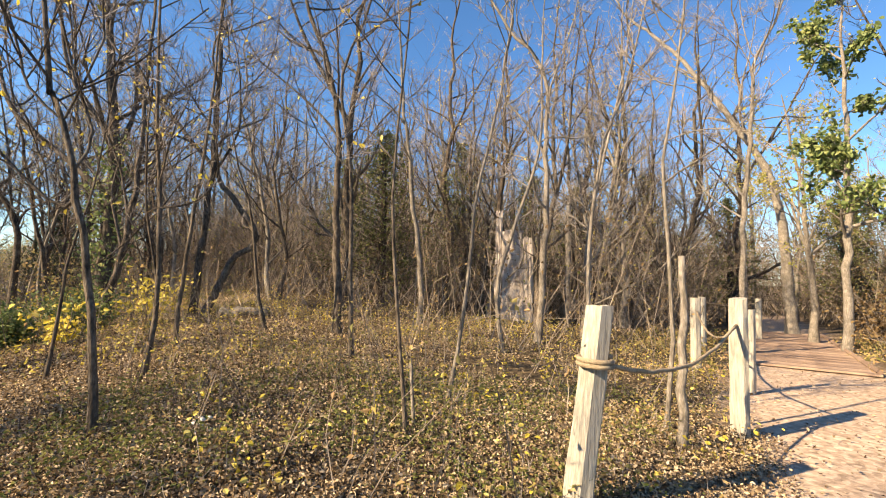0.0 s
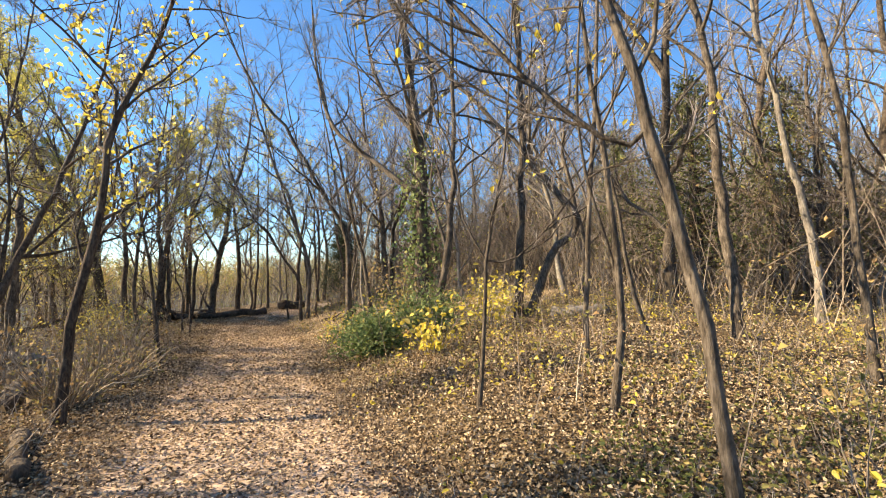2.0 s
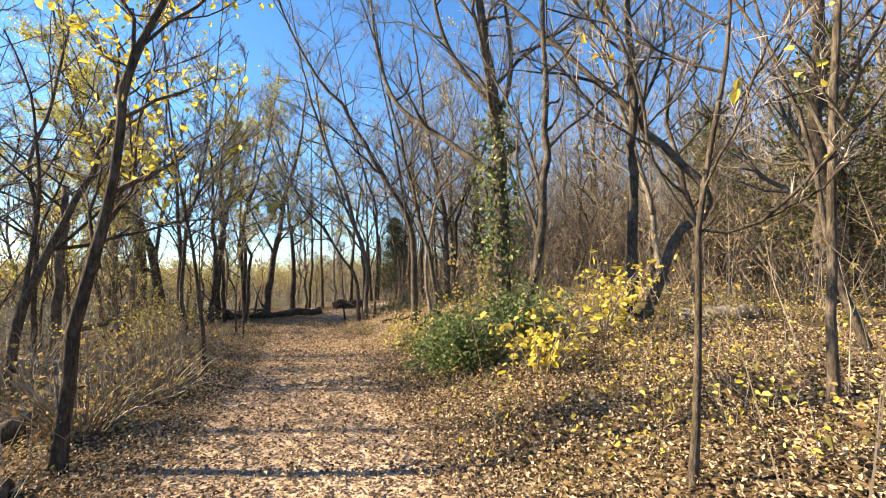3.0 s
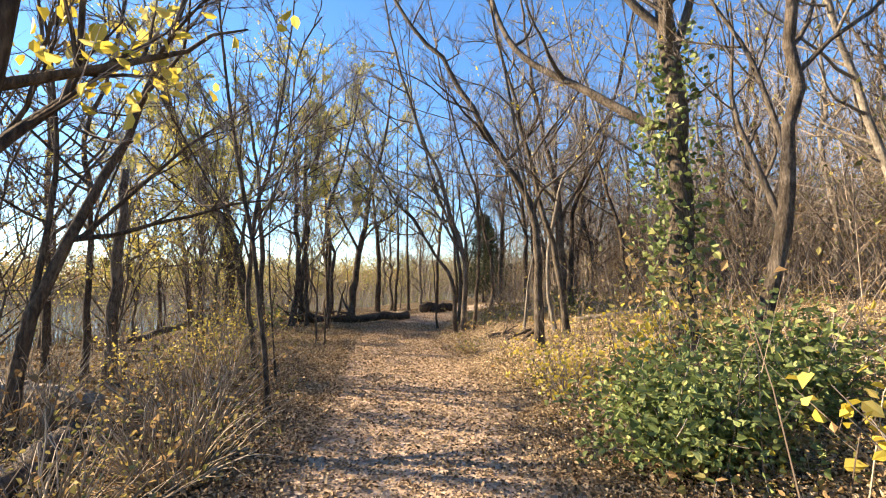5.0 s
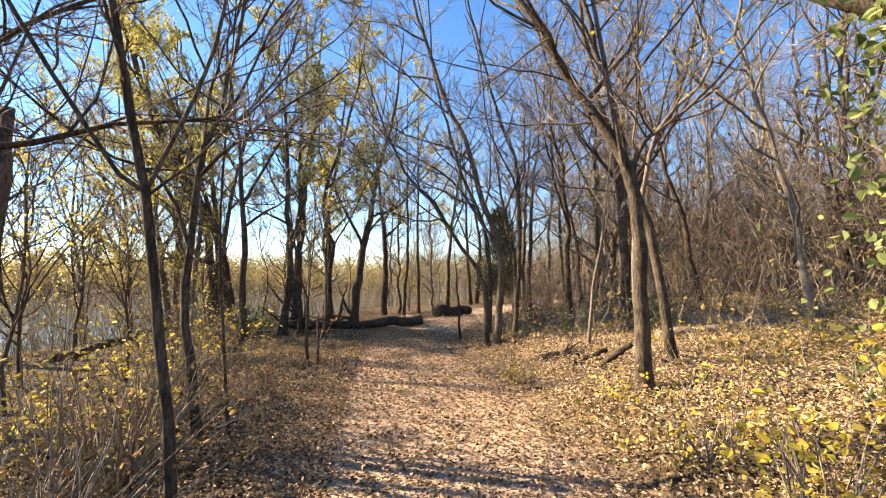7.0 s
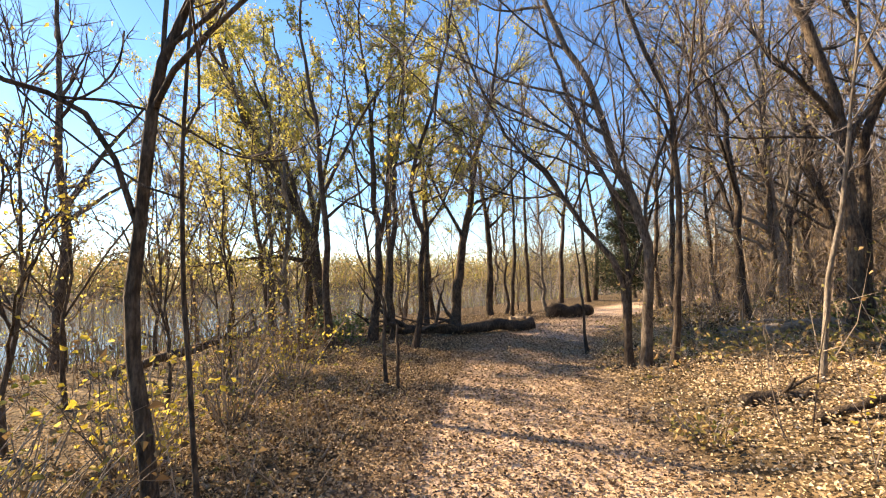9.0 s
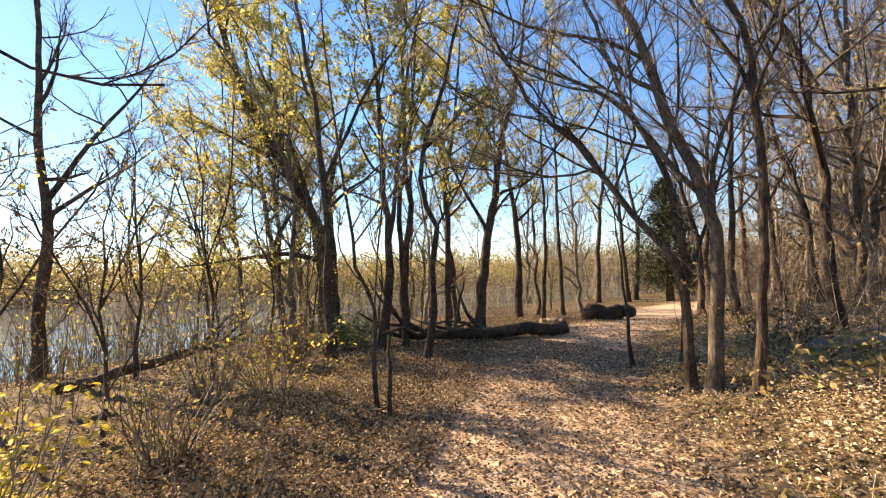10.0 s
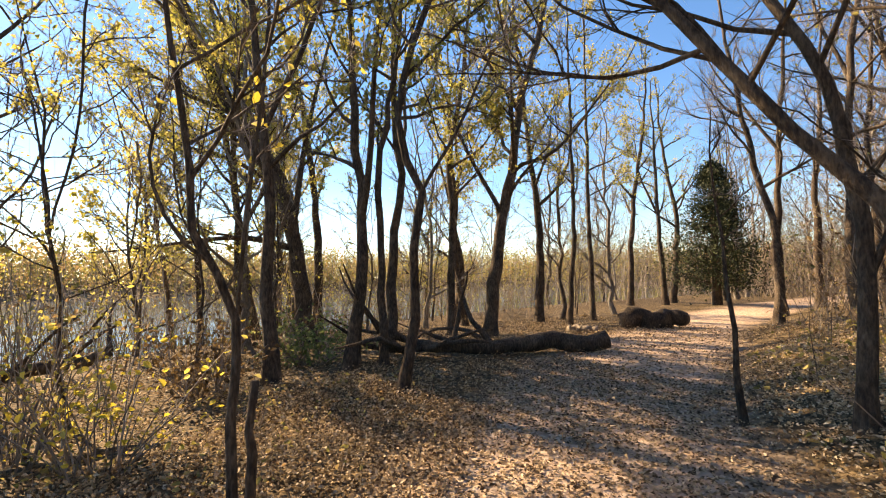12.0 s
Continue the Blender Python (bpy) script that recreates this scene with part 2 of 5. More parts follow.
def leaf_mesh(place, size, rng, flat=0.0, droop=0.0, slim=0.55, fine=False):
    """Folded pointed leaves at the places; flat: 1 lies on the ground."""
    n = len(place)
    along = rng.normal(size=(n, 3))
    along[:, 2] = along[:, 2] * (1 - flat) - droop
    along /= np.linalg.norm(along, axis=1)[:, None] + 1e-9
    nor = rng.normal(size=(n, 3)) * (1 - flat * 0.72)
    nor[:, 2] += flat * 1.2
    side = np.cross(along, nor)
    side /= np.linalg.norm(side, axis=1)[:, None] + 1e-9
    up = np.cross(side, along)
    s = size[:, None]
    curl = rng.uniform(0.05, 0.4, n)[:, None] * s
    if fine:
        v = np.zeros((n, 6, 3))
        bend = rng.uniform(-0.5, 0.6, n)[:, None] * curl
        v[:, 0] = place
        v[:, 3] = place + along * s + up * bend
        for a, b, sign in ((1, 2, 1), (5, 4, -1)):
            v[:, a] = place + along * s * 0.24 + side * s * slim * 0.42 * sign + up * curl * 0.8
            v[:, b] = place + along * s * 0.64 + side * s * slim * 0.44 * sign + up * (curl + bend * 0.5)
        faces = (np.array([(0, 3, 2, 1), (0, 5, 4, 3)])[None] + (np.arange(n) * 6)[:, None, None]).reshape(-1, 4)
        return v.reshape(-1, 3), list(map(tuple, faces.tolist()))
    v = np.zeros((n, 4, 3))
    v[:, 0] = place
    v[:, 1] = place + along * s * 0.42 + side * s * slim * 0.5 + up * curl
    v[:, 2] = place + along * s + up * curl * rng.uniform(-0.4, 0.6, n)[:, None]
    v[:, 3] = place + along * s * 0.42 - side * s * slim * 0.5 + up * curl
    faces = (np.array([(0, 2, 1), (0, 3, 2)])[None] + (np.arange(n) * 4)[:, None, None]).reshape(-1, 3)
    return v.reshape(-1, 3), list(map(tuple, faces.tolist()))


# ---- lie of the land ----
TRAIL = np.array([(14, -9), (6, -4), (0, -0.5), (-4, 2.2), (-7.2, 4.8), (-11.2, 8.6), (-14, 10.8), (-17.3, 13.8), (-19, 16.6), (-20.8, 20), (-22.3, 23.8), (-24, 30), (-26, 45)], float)
SPUR = np.array([(1.5, 0.5), (4.3, 4.3), (6.0, 7.2), (14, 18.5), (24, 33)], float)
LAKE_LEVEL = -1.75


def beside(line, x, y):
    """Signed distance from a line on the plan, right of its run positive."""
    best = np.full(np.shape(x), 1e9)
    sign = np.zeros(np.shape(x))
    for a, b in zip(line[:-1], line[1:]):
        d = b - a
        t = np.clip(((x - a[0]) * d[0] + (y - a[1]) * d[1]) / (d @ d), 0, 1)
        r = np.hypot(x - a[0] - d[0] * t, y - a[1] - d[1] * t)
        s = np.sign((x - a[0]) * d[1] - (y - a[1]) * d[0])
        near = r < best - 1e-9
        best, sign = np.where(near, r, best), np.where(near, s, sign)
    return best * sign


def bumps(x, y):
    return 0.5 * (np.sin(x * 1.7 + 0.6 * y) * np.sin(y * 1.3 - 0.4 * x) + 0.6 * np.sin(x * 4.1 + 1.3) * np.sin(y * 3.7 + 0.5))


def height(x, y):
    x, y = np.asarray(x, float), np.asarray(y, float)
    d, s = beside(TRAIL, x, y), np.maximum(np.abs(beside(SPUR, x, y)) - 1.3, 0)
    e = np.maximum(d - 1.4, 0)
    right = np.minimum(0.28 * (1 - np.exp(-e)) + 0.09 * np.minimum(e, 30), 0.07 * s + 0.02 * np.maximum(s - 6, 0))
    e2 = np.maximum(-d - 1.4, 0)
    k = np.clip((e2 - 6) / 15, 0, 1)
    far = np.clip((e2 - 95) / 25, 0, 1)
    left = -0.03 * np.minimum(e2, 4) - 2.1 * k * k * (3 - 2 * k) + far * 3.4
    off = np.clip(np.minimum(np.abs(d) - 1.0, s + 0.2), 0, 1)
    return np.where(d > 0, right, left) + bumps(x, y) * 0.05 * (0.25 + off)


def on(x, y, dz=0.0):
    return float(height(x, y)) + dz


def ground_sheet():
    def axis(c, near, far):
        u = np.linspace(-1, 1, 260)
        return c + near * u + (far - near) * np.sign(u) * np.abs(u) ** 7
    xs, ys = axis(-10.0, 30.0, 700.0), axis(9.0, 30.0, 700.0)
    X, Y = np.meshgrid(xs, ys)
    Z = height(X, Y)
    n = len(xs)
    i, j = np.meshgrid(np.arange(n - 1), np.arange(n - 1), indexing="ij")
    q = (i * n + j).ravel()
    faces = np.stack([q, q + 1, q + n + 1, q + n], 1)
    ob = mesh_object("ground", np.stack([X, Y, Z], -1).reshape(-1, 3).tolist(), list(map(tuple, faces.tolist())), ground_material(), smooth=True)
    trod = np.maximum(1 - np.maximum(np.abs(beside(TRAIL, X, Y)) - 0.75, 0) / 0.9, 1 - np.maximum(np.abs(beside(SPUR, X, Y)) - 0.9, 0) / 0.8)
    at = ob.data.attributes.new("trodden", "FLOAT", "POINT")
    at.data.foreach_set("value", np.clip(trod, 0, 1).ravel())
    tagged(ob, "leaf-strewn woodland ground with a worn footpath", "ground", kind="structure")


ground_sheet()
water = mesh_object("water", [(-600, -600, LAKE_LEVEL), (-20, -600, LAKE_LEVEL), (-20, 600, LAKE_LEVEL), (-600, 600, LAKE_LEVEL)], [(0, 1, 2, 3)], water_material())
tagged(water, "calm pale blue lake beyond the trees", "lake", kind="structure")


# ---- trees ----
def bent(rng, p, d, length, steps, wiggle, rise):
    pts, d = [np.array(p, float)], np.array(d, float)
    for _ in range(steps):
        d = d + rng.normal(size=3) * wiggle + np.array((0, 0, rise))
        d /= np.linalg.norm(d)
        pts.append(pts[-1] + d * length / steps)
    return np.array(pts), d


def flowing(knots, step):
    """A smooth line through the knots, in steps of about the given length."""
    k = [2 * knots[0] - knots[1]] + list(knots) + [2 * knots[-1] - knots[-2]]
    line = []
    for a, b, c, d in zip(k, k[1:], k[2:], k[3:]):
        n = max(2, int(np.linalg.norm(c - b) / step + 0.5))
        for i in range(n):
            t = i / n
            line.append(0.5 * (2 * b + (c - a) * t + (2 * a - 5 * b + 4 * c - d) * t ** 2 + (3 * b - a - 3 * c + d) * t ** 3))
    return np.array(line + [knots[-1]])


def crown(rng, wood, twigs, pts, radii, first, limbs, reach, twiggy, lift=0.5, limb_list=None):
    """Limbs, branches and twigs along a stem from the share first of its length up."""
    n = len(pts)
    for k in range(limbs):
        u = first + (0.97 - first) * (k + rng.uniform(0.1, 0.9)) / limbs
        i = min(int(u * (n - 1)), n - 2)
        w = u * (n - 1) - i
        p = pts[i] * (1 - w) + pts[i + 1] * w
        r = (radii[i] * (1 - w) + radii[i + 1] * w) * rng.uniform(0.4, 0.68)
        a = rng.uniform(0, 6.283)
        out = np.array((math.cos(a), math.sin(a), 0)) * rng.uniform(0.6, 1.0) + (pts[i + 1] - pts[i]) / np.linalg.norm(pts[i + 1] - pts[i]) * lift * rng.uniform(0.6, 1.7)
        length = reach * rng.uniform(0.55, 1.15) * (1.0 - 0.55 * u)
        q, _ = bent(rng, p, out / np.linalg.norm(out), length, 6, 0.16, 0.07)
        rr = np.linspace(max(r, 0.008), 0.006, 7)
        if limb_list is None:
            wood.line(q, rr, 5)
        else:
            limb_list.append((q, rr))
        m = max(4, int(length * 2.8))
        for _ in range(m):
            j = rng.integers(1, 6)
            d = q[j + 1] - q[j] if j < 6 else q[6] - q[5]
            o = d / np.linalg.norm(d) + rng.normal(size=3) * 0.62 + np.array((0, 0, 0.18))
            bl = length * rng.uniform(0.22, 0.5)
            b, _ = bent(rng, q[j] + (q[j + 1] - q[j]) * rng.uniform() if j < 6 else q[6], o / np.linalg.norm(o), bl, 4, 0.17, 0.05)
            wood.line(b, np.linspace(max(rr[j] * 0.6, 0.005), 0.0035, 5), 3)
            c = max(2, int(twiggy * (1 + bl * 2.2)))
            pos = rng.uniform(0.3, 4, c)
            for s in pos:
                h = min(int(s), 3)
                e = (b[h + 1] - b[h])
                o = e / np.linalg.norm(e) + rng.normal(size=3) * 0.6 + np.array((0, 0, 0.15))
                twigs.append((*(b[h] + e * (s - h)), *(o / np.linalg.norm(o)), bl * rng.uniform(0.25, 0.6)))


def tree(name, x, y, r, tall, lean=(0, 0), lean_top=(0, 0), bark=None, first=0.35, limbs=9, reach=None, twiggy=6.0, leaves=None, leaf_n=0, leaf_size=0.06, fork=0, seed=1, label="", group="", crook=0.085, twig_mat=None, low_leaf=0.0, split=True, bends=(), boughs=()):
    """A bare or thinly leaved tree: tapered trunk, limbs, branches, twigs and hanging leaves. lean: sideways metres for each metre up, low and high on the trunk. bends: where the trunk turns, from its foot; boughs: the turns of its great limbs."""
    rng = np.random.default_rng(seed)
    root = new(name)
    z0 = on(x, y)
    root.location = (x, y, z0)
    steps = max(7, int(tall * 1.7))
    pts, stem = [np.array((0, 0, -0.12))], np.array((0.0, 0.0))
    for k in range(steps):
        u = (k + 1) / steps
        w = min(u * tall / 3.2, 1.0)
        l = np.array(lean) * (1 - w) + np.array(lean_top) * w if u * tall < 5.5 else np.array(lean_top) * max(0.15, 1 - (u * tall - 5.5) / 6)
        stem = stem + l * tall / steps + rng.normal(size=2) * crook * tall / steps
        pts.append(np.array((*stem, u * tall)))
    if bends:
        knots = [np.array((0, 0, -0.12))] + [np.array(b, float) for b in bends]
        way = knots[-1] - knots[-2]
        way /= np.linalg.norm(way)
        left = max(tall - knots[-1][2], 1.2)
        knots += [knots[-1] + (way * 0.7 + np.array((0, 0, 0.4))) * left * 0.5, knots[-1] + (way * 0.6 + np.array((0, 0, 0.55))) * left]
        pts = flowing(knots, 0.42)
        pts[2:] += rng.normal(size=(len(pts) - 2, 3)) * min(r * 0.22, 0.02)
    pts = np.array(pts)
    u = np.linspace(0, 1, len(pts))
    radii = r * (1.0 - 0.86 * u ** 0.85)
    radii[2:] *= rng.uniform(0.94, 1.07, len(radii) - 2)
    radii[0] *= 1.45
    if len(radii) > 1:
        radii[1] *= 1.04
    bark, twig_mat = bark or BARK, twig_mat or TWIG
    trunk = Tubes()
    trunk.line(pts, radii, 10 if r > 0.06 else 7)
    wood, twigs = Tubes(), []
    reach = reach or tall * 0.38
    limb_list = [] if split else None
    crown(rng, wood, twigs, pts, radii, first, limbs, reach, twiggy, limb_list=limb_list)
    for turns in boughs:
        q = flowing([np.array(p, float) for p in turns], 0.3)
        i = int(np.argmin(np.linalg.norm(pts - q[0], axis=1)))
        q[0] = pts[i]
        way = q[-1] - q[-2]
        tail, _ = bent(rng, q[-1], way / np.linalg.norm(way), max(1.0, tall * 0.16), 4, 0.1, 0.06)
        q = np.concatenate([q, tail[1:]])
        qr = np.linspace(radii[i] * 0.52, 0.01, len(q))
        limb_list.append((q, qr))
        crown(rng, wood, twigs, q, qr, 0.2, max(5, limbs // 2), reach * 0.62, twiggy, limb_list=limb_list)
    for k in range(fork):
        i = int(len(pts) * rng.uniform(0.28, 0.5))
        a = rng.uniform(0, 6.283)
        d = np.array((math.cos(a) * 0.55, math.sin(a) * 0.55, 1.0))
        q, _ = bent(rng, pts[i], d / np.linalg.norm(d), tall * rng.uniform(0.42, 0.6), 8, 0.09, 0.08)
        qr = np.linspace(radii[i] * 0.72, 0.012, 9)
        if split:
            limb_list.append((q, qr))
        else:
            trunk.line(q, qr, 8)
        crown(rng, wood, twigs, q, qr, 0.25, max(4, limbs // 2), reach * 0.75, twiggy, limb_list=limb_list)
    trunk.object("trunk", bark, root)
    for q, qr in limb_list or ():
        limb = Tubes()
        limb.line(q, qr, 7 if qr[0] > 0.03 else 5)
        limb.object("limb", bark, root)
    wood.object("branchwork", bark, root)["kind"] = "stuff"
    tw = np.array(twigs)
    v, f, tips = twig_mesh(tw[:, :3], tw[:, 3:6], np.clip(tw[:, 6], 0.12, 0.9), np.full(len(tw), 0.0038), rng, True)
    mesh_object("twig_mass", v.tolist(), f, twig_mat, root)["kind"] = "stuff"
    if leaves and leaf_n:
        pick = rng.integers(0, len(tw), leaf_n)
        if low_leaf:
            order = np.argsort(tips[:, 2])
            pick = order[(rng.beta(1.2, 1 + 2 * low_leaf, leaf_n) * (len(tw) - 1)).astype(int)]
        place = tw[pick, :3] + (tips[pick] - tw[pick, :3]) * rng.uniform(0.1, 1.05, leaf_n)[:, None] + rng.normal(size=(leaf_n, 3)) * (0.03 + 0.08 * low_leaf)
        v, f = leaf_mesh(place, leaf_size * rng.uniform(0.6, 1.25, leaf_n), rng, 0, 0.5, 0.62, split)
        mesh_object("foliage", v.tolist(), f, leaves, root)["kind"] = "stuff"
    return tagged(root, label or "slender bare woodland tree with brown bark", "tree", group)


tree("sapling", -3.31, 8.72, 0.04, 5, (-0.27, -0.1), (-0.2, -0.08), BARK, 0.35, 7, 1.8, 6.4, None, 0, 0.06, 0, 16, "thin leaning bare sapling with brown bark")
tree("tree", 7.0, 21.0, 0.11, 11, (0.03, 0), (0.15, 0), PALE_BARK, 0.35, 9, 3.2, 4.800000000000001, None, 0, 0.06, 1, 22, "sunlit bare tree with pale bark")
tree("tree", 0.6, 21.0, 0.15, 11, (-0.15, 0.03), (-0.14, 0.03), PALE_BARK, 0.35, 10, 3.6, 4.800000000000001, None, 0, 0.06, 1, 31, "tall bare tree with pale sunlit bark")
tree("tree", -21.2, 12.6, 0.12, 9, (0.06, 0.1), (0, -0.03), DARK_BARK, 0.35, 9, 3.2, 6.4, WILLOW, 1800, 0.075, 1, 35, "dark tree with thin yellow-green foliage")
tree("tree", -23.1, 6.3, 0.13, 10, (0, 0.04), (0, -0.04), DARK_BARK, 0.3, 10, 3.4, 6.4, None, 0, 0.06, 1, 39, "dark bare tree by the lake shore")
tree("sapling", -16.4, 14.9, 0.034, 3.0, (-0.04, -0.03), (-0.03, -0.02), DARK_BARK, 0.5, 5, 0.8, 4.800000000000001, None, 0, 0.06, 0, 51, "dead dark sapling standing on the path edge")
LAKESIDE = "dark lakeside tree with thin yellow-green foliage"
tree("tree", -20.8, 11.35, 0.11, 9, (0.01, 0.06), (0, -0.15), DARK_BARK, 0.3, 10, 3.4, 8.0, WILLOW, 3150, 0.075, 1, 60, LAKESIDE)
tree("tree", -27.9, 11.8, 0.13, 11, (0, -0.05), (-0.02, -0.2), DARK_BARK, 0.3, 10, 3.6, 8.0, WILLOW, 5400, 0.075, 1, 61, LAKESIDE)
tree("tree", -22.93, 13.89, 0.12, 11, (0, -0.01), (-0.01, -0.03), DARK_BARK, 0.35, 10, 3.2, 8.0, WILLOW, 4500, 0.075, 1, 63, LAKESIDE)
tree("tree", -26.3, 17.74, 0.11, 10, (-0.05, -0.09), (-0.02, -0.03), DARK_BARK, 0.35, 9, 3.0, 8.0, WILLOW, 4050, 0.075, 1, 65, LAKESIDE)
tree("tree", -28.1, 29.8, 0.15, 11, (-0.06, -0.05), (-0.02, -0.01), DARK_BARK, 0.35, 10, 3.4, 6.4, WILLOW, 2250, 0.075, 1, 71, LAKESIDE)
tree("tree", -21.06, 25.4, 0.13, 11, (-0.04, -0.02), (0.07, 0.03), DARK_BARK, 0.35, 10, 3.6, 6.4, None, 0, 0.06, 1, 72, "dark bare tree beside the path")
tree("tree", -21.4, 28.45, 0.14, 11, (0, 0), (0.08, 0.04), DARK_BARK, 0.35, 10, 3.6, 6.4, None, 0, 0.06, 1, 73, "dark bare tree beside the path")
tree("tree", -2.13, 9.42, 0.089, 11, bark=BARK, first=0.3, limbs=12, reach=3.2, twiggy=7.0, leaves=None, leaf_n=0, leaf_size=0.06, seed=1100, label="tall bare tree with spotted grey bark", bends=[(-0.11, -0.02, 2.07), (-0.18, -0.03, 4.38), (-0.57, -0.08, 6.01), (-0.87, -0.13, 6.7)], boughs=[[(-0.17, -0.03, 4.15), (-0.81, -0.12, 4.8), (-1.48, -0.22, 5.33)]])
tree("tree", -1.36, 7.05, 0.042, 9, bark=BARK, first=0.3, limbs=11, reach=2.4, twiggy=7.0, leaves=None, leaf_n=0, leaf_size=0.06, seed=1101, label="slender bare tree with grey-brown bark among leaf litter", bends=[(-0.07, -0.01, 1.3), (-0.16, -0.01, 2.98), (-0.37, -0.03, 4.53), (-0.05, -0.0, 5.44)])
tree("tree", -0.55, 11.9, 0.086, 10, bark=PALE_BARK, first=0.4, limbs=10, reach=2.6, twiggy=7.0, leaves=None, leaf_n=0, leaf_size=0.06, seed=1102, label="sunlit leaning bare tree with pale bark", bends=[(-0.04, 0.01, 1.62), (-0.28, 0.05, 3.05), (-0.46, 0.08, 4.79), (-0.66, 0.11, 6.19)])
tree("sapling", 0.08, 5.27, 0.029, 6, bark=PALE_BARK, first=0.3, limbs=10, reach=1.6, twiggy=7.0, leaves=None, leaf_n=0, leaf_size=0.06, seed=1103, label="thin leaning sapling with pale bark", bends=[(0.17, -0.03, 0.98), (0.28, -0.05, 2.24), (0.42, -0.08, 2.98), (0.6, -0.11, 4.04)])
tree("sapling", -0.27, 4.22, 0.021, 6, bark=BARK, first=0.3, limbs=9, reach=1.5, twiggy=7.0, leaves=YELLOW, leaf_n=25, leaf_size=0.065, seed=1104, label="thin crooked sapling with brown bark", bends=[(-0.11, 0.02, 0.91), (-0.22, 0.03, 2.2), (-0.14, 0.02, 3.86)])
tree("tree", 1.27, 9.18, 0.053, 8, bark=PALE_BARK, first=0.3, limbs=11, reach=2.2, twiggy=7.0, leaves=None, leaf_n=0, leaf_size=0.06, seed=1105, label="crooked bare tree with pale bark", bends=[(-0.11, 0.03, 1.51), (0.62, -0.15, 4.05), (0.67, -0.16, 5.75)])
tree("tree", 2.33, 10.9, 0.096, 11, bark=PALE_BARK, first=0.25, limbs=13, reach=3.2, twiggy=7.0, leaves=YELLOW, leaf_n=60, leaf_size=0.065, seed=1106, label="forked sunlit tree with pale bark", bends=[(0.13, -0.04, 2.35), (0.13, -0.04, 5.31), (0.07, -0.02, 6.7), (-1.02, 0.31, 8.3)], boughs=[[(0.13, -0.04, 6.0), (0.51, -0.15, 7.2), (0.75, -0.23, 7.99)]])
tree("tree", 3.75, 11.4, 0.07, 9, bark=PALE_BARK, first=0.3, limbs=11, reach=2.6, twiggy=7.0, leaves=None, leaf_n=0, leaf_size=0.06, seed=1107, label="slim sunlit bare tree with pale bark", bends=[(-0.07, 0.02, 2.51), (0.38, -0.12, 5.13), (0.7, -0.23, 6.59)])
tree("sapling", 1.73, 5.71, 0.034, 6, bark=PALE_BARK, first=0.3, limbs=9, reach=1.5, twiggy=7.0, leaves=None, leaf_n=0, leaf_size=0.06, seed=1108, label="thin pale sapling beside the rope fence", bends=[(0.1, -0.05, 1.05), (0.11, -0.06, 1.96), (0.27, -0.13, 3.29), (0.48, -0.23, 3.92)])
tree("sapling", 2.42, 4.95, 0.029, 7, bark=PALE_BARK, first=0.35, limbs=10, reach=1.6, twiggy=7.0, leaves=None, leaf_n=0, leaf_size=0.06, seed=1109, label="tall thin sapling beside the rope fence", bends=[(0.08, -0.05, 0.99), (0.03, -0.02, 2.4), (0.01, -0.0, 2.98), (0.12, -0.08, 3.84)])
tree("tree", 7.64, 11.6, 0.096, 11, bark=PALE_BARK, first=0.3, limbs=12, reach=3.2, twiggy=7.0, leaves=None, leaf_n=0, leaf_size=0.06, seed=1110, label="tall forked tree with pale bark in full sun", bends=[(0.11, -0.08, 3.61), (0.3, -0.23, 6.59), (0.39, -0.3, 7.73), (0.74, -0.56, 8.6)], boughs=[[(0.37, -0.28, 7.59), (0.21, -0.16, 8.4), (0.13, -0.1, 9.19)]])
tree("tree", 14.07, 18.19, 0.234, 18, bark=PALE_BARK, first=0.45, limbs=13, reach=5, twiggy=7.0, leaves=None, leaf_n=0, leaf_size=0.06, seed=1111, label="large leaning tree with pale sunlit bark", bends=[(-0.3, 0.23, 5.61), (-1.42, 1.1, 9.02), (-3.16, 2.44, 12.78), (-4.99, 3.86, 15.59)], boughs=[[(-0.37, 0.29, 5.86), (-1.25, 0.96, 9.49), (-0.87, 0.68, 12.44)]])
tree("tree", 11.32, 12.68, 0.133, 11, bark=PALE_BARK, first=0.25, limbs=14, reach=3.2, twiggy=7.0, leaves=GREEN, leaf_n=5200, leaf_size=0.15, seed=1112, label="tree still holding large green leaves", bends=[(0.12, -0.11, 5.2), (0.13, -0.12, 9.4)])
tree("tree", -2.86, 3.86, 0.037, 8.5, bark=BARK, first=0.3, limbs=13, reach=2.8, twiggy=7.0, leaves=YELLOW, leaf_n=110, leaf_size=0.065, seed=1113, label="leaning slender tree with a forked trunk and sparse yellow leaves", bends=[(-0.04, -0.01, 0.73), (-0.14, -0.03, 1.34), (-0.27, -0.05, 1.99), (-0.36, -0.07, 2.41), (-0.52, -0.1, 2.88), (-0.58, -0.11, 3.15)], boughs=[[(-0.28, -0.05, 2.22), (-0.21, -0.04, 2.59), (-0.37, -0.07, 2.98), (-0.43, -0.08, 3.22)], [(-0.41, -0.08, 2.6), (-0.71, -0.14, 2.92), (-0.79, -0.15, 3.16)], [(-0.24, -0.05, 1.88), (-0.49, -0.09, 1.96), (-0.86, -0.16, 2.33)]])
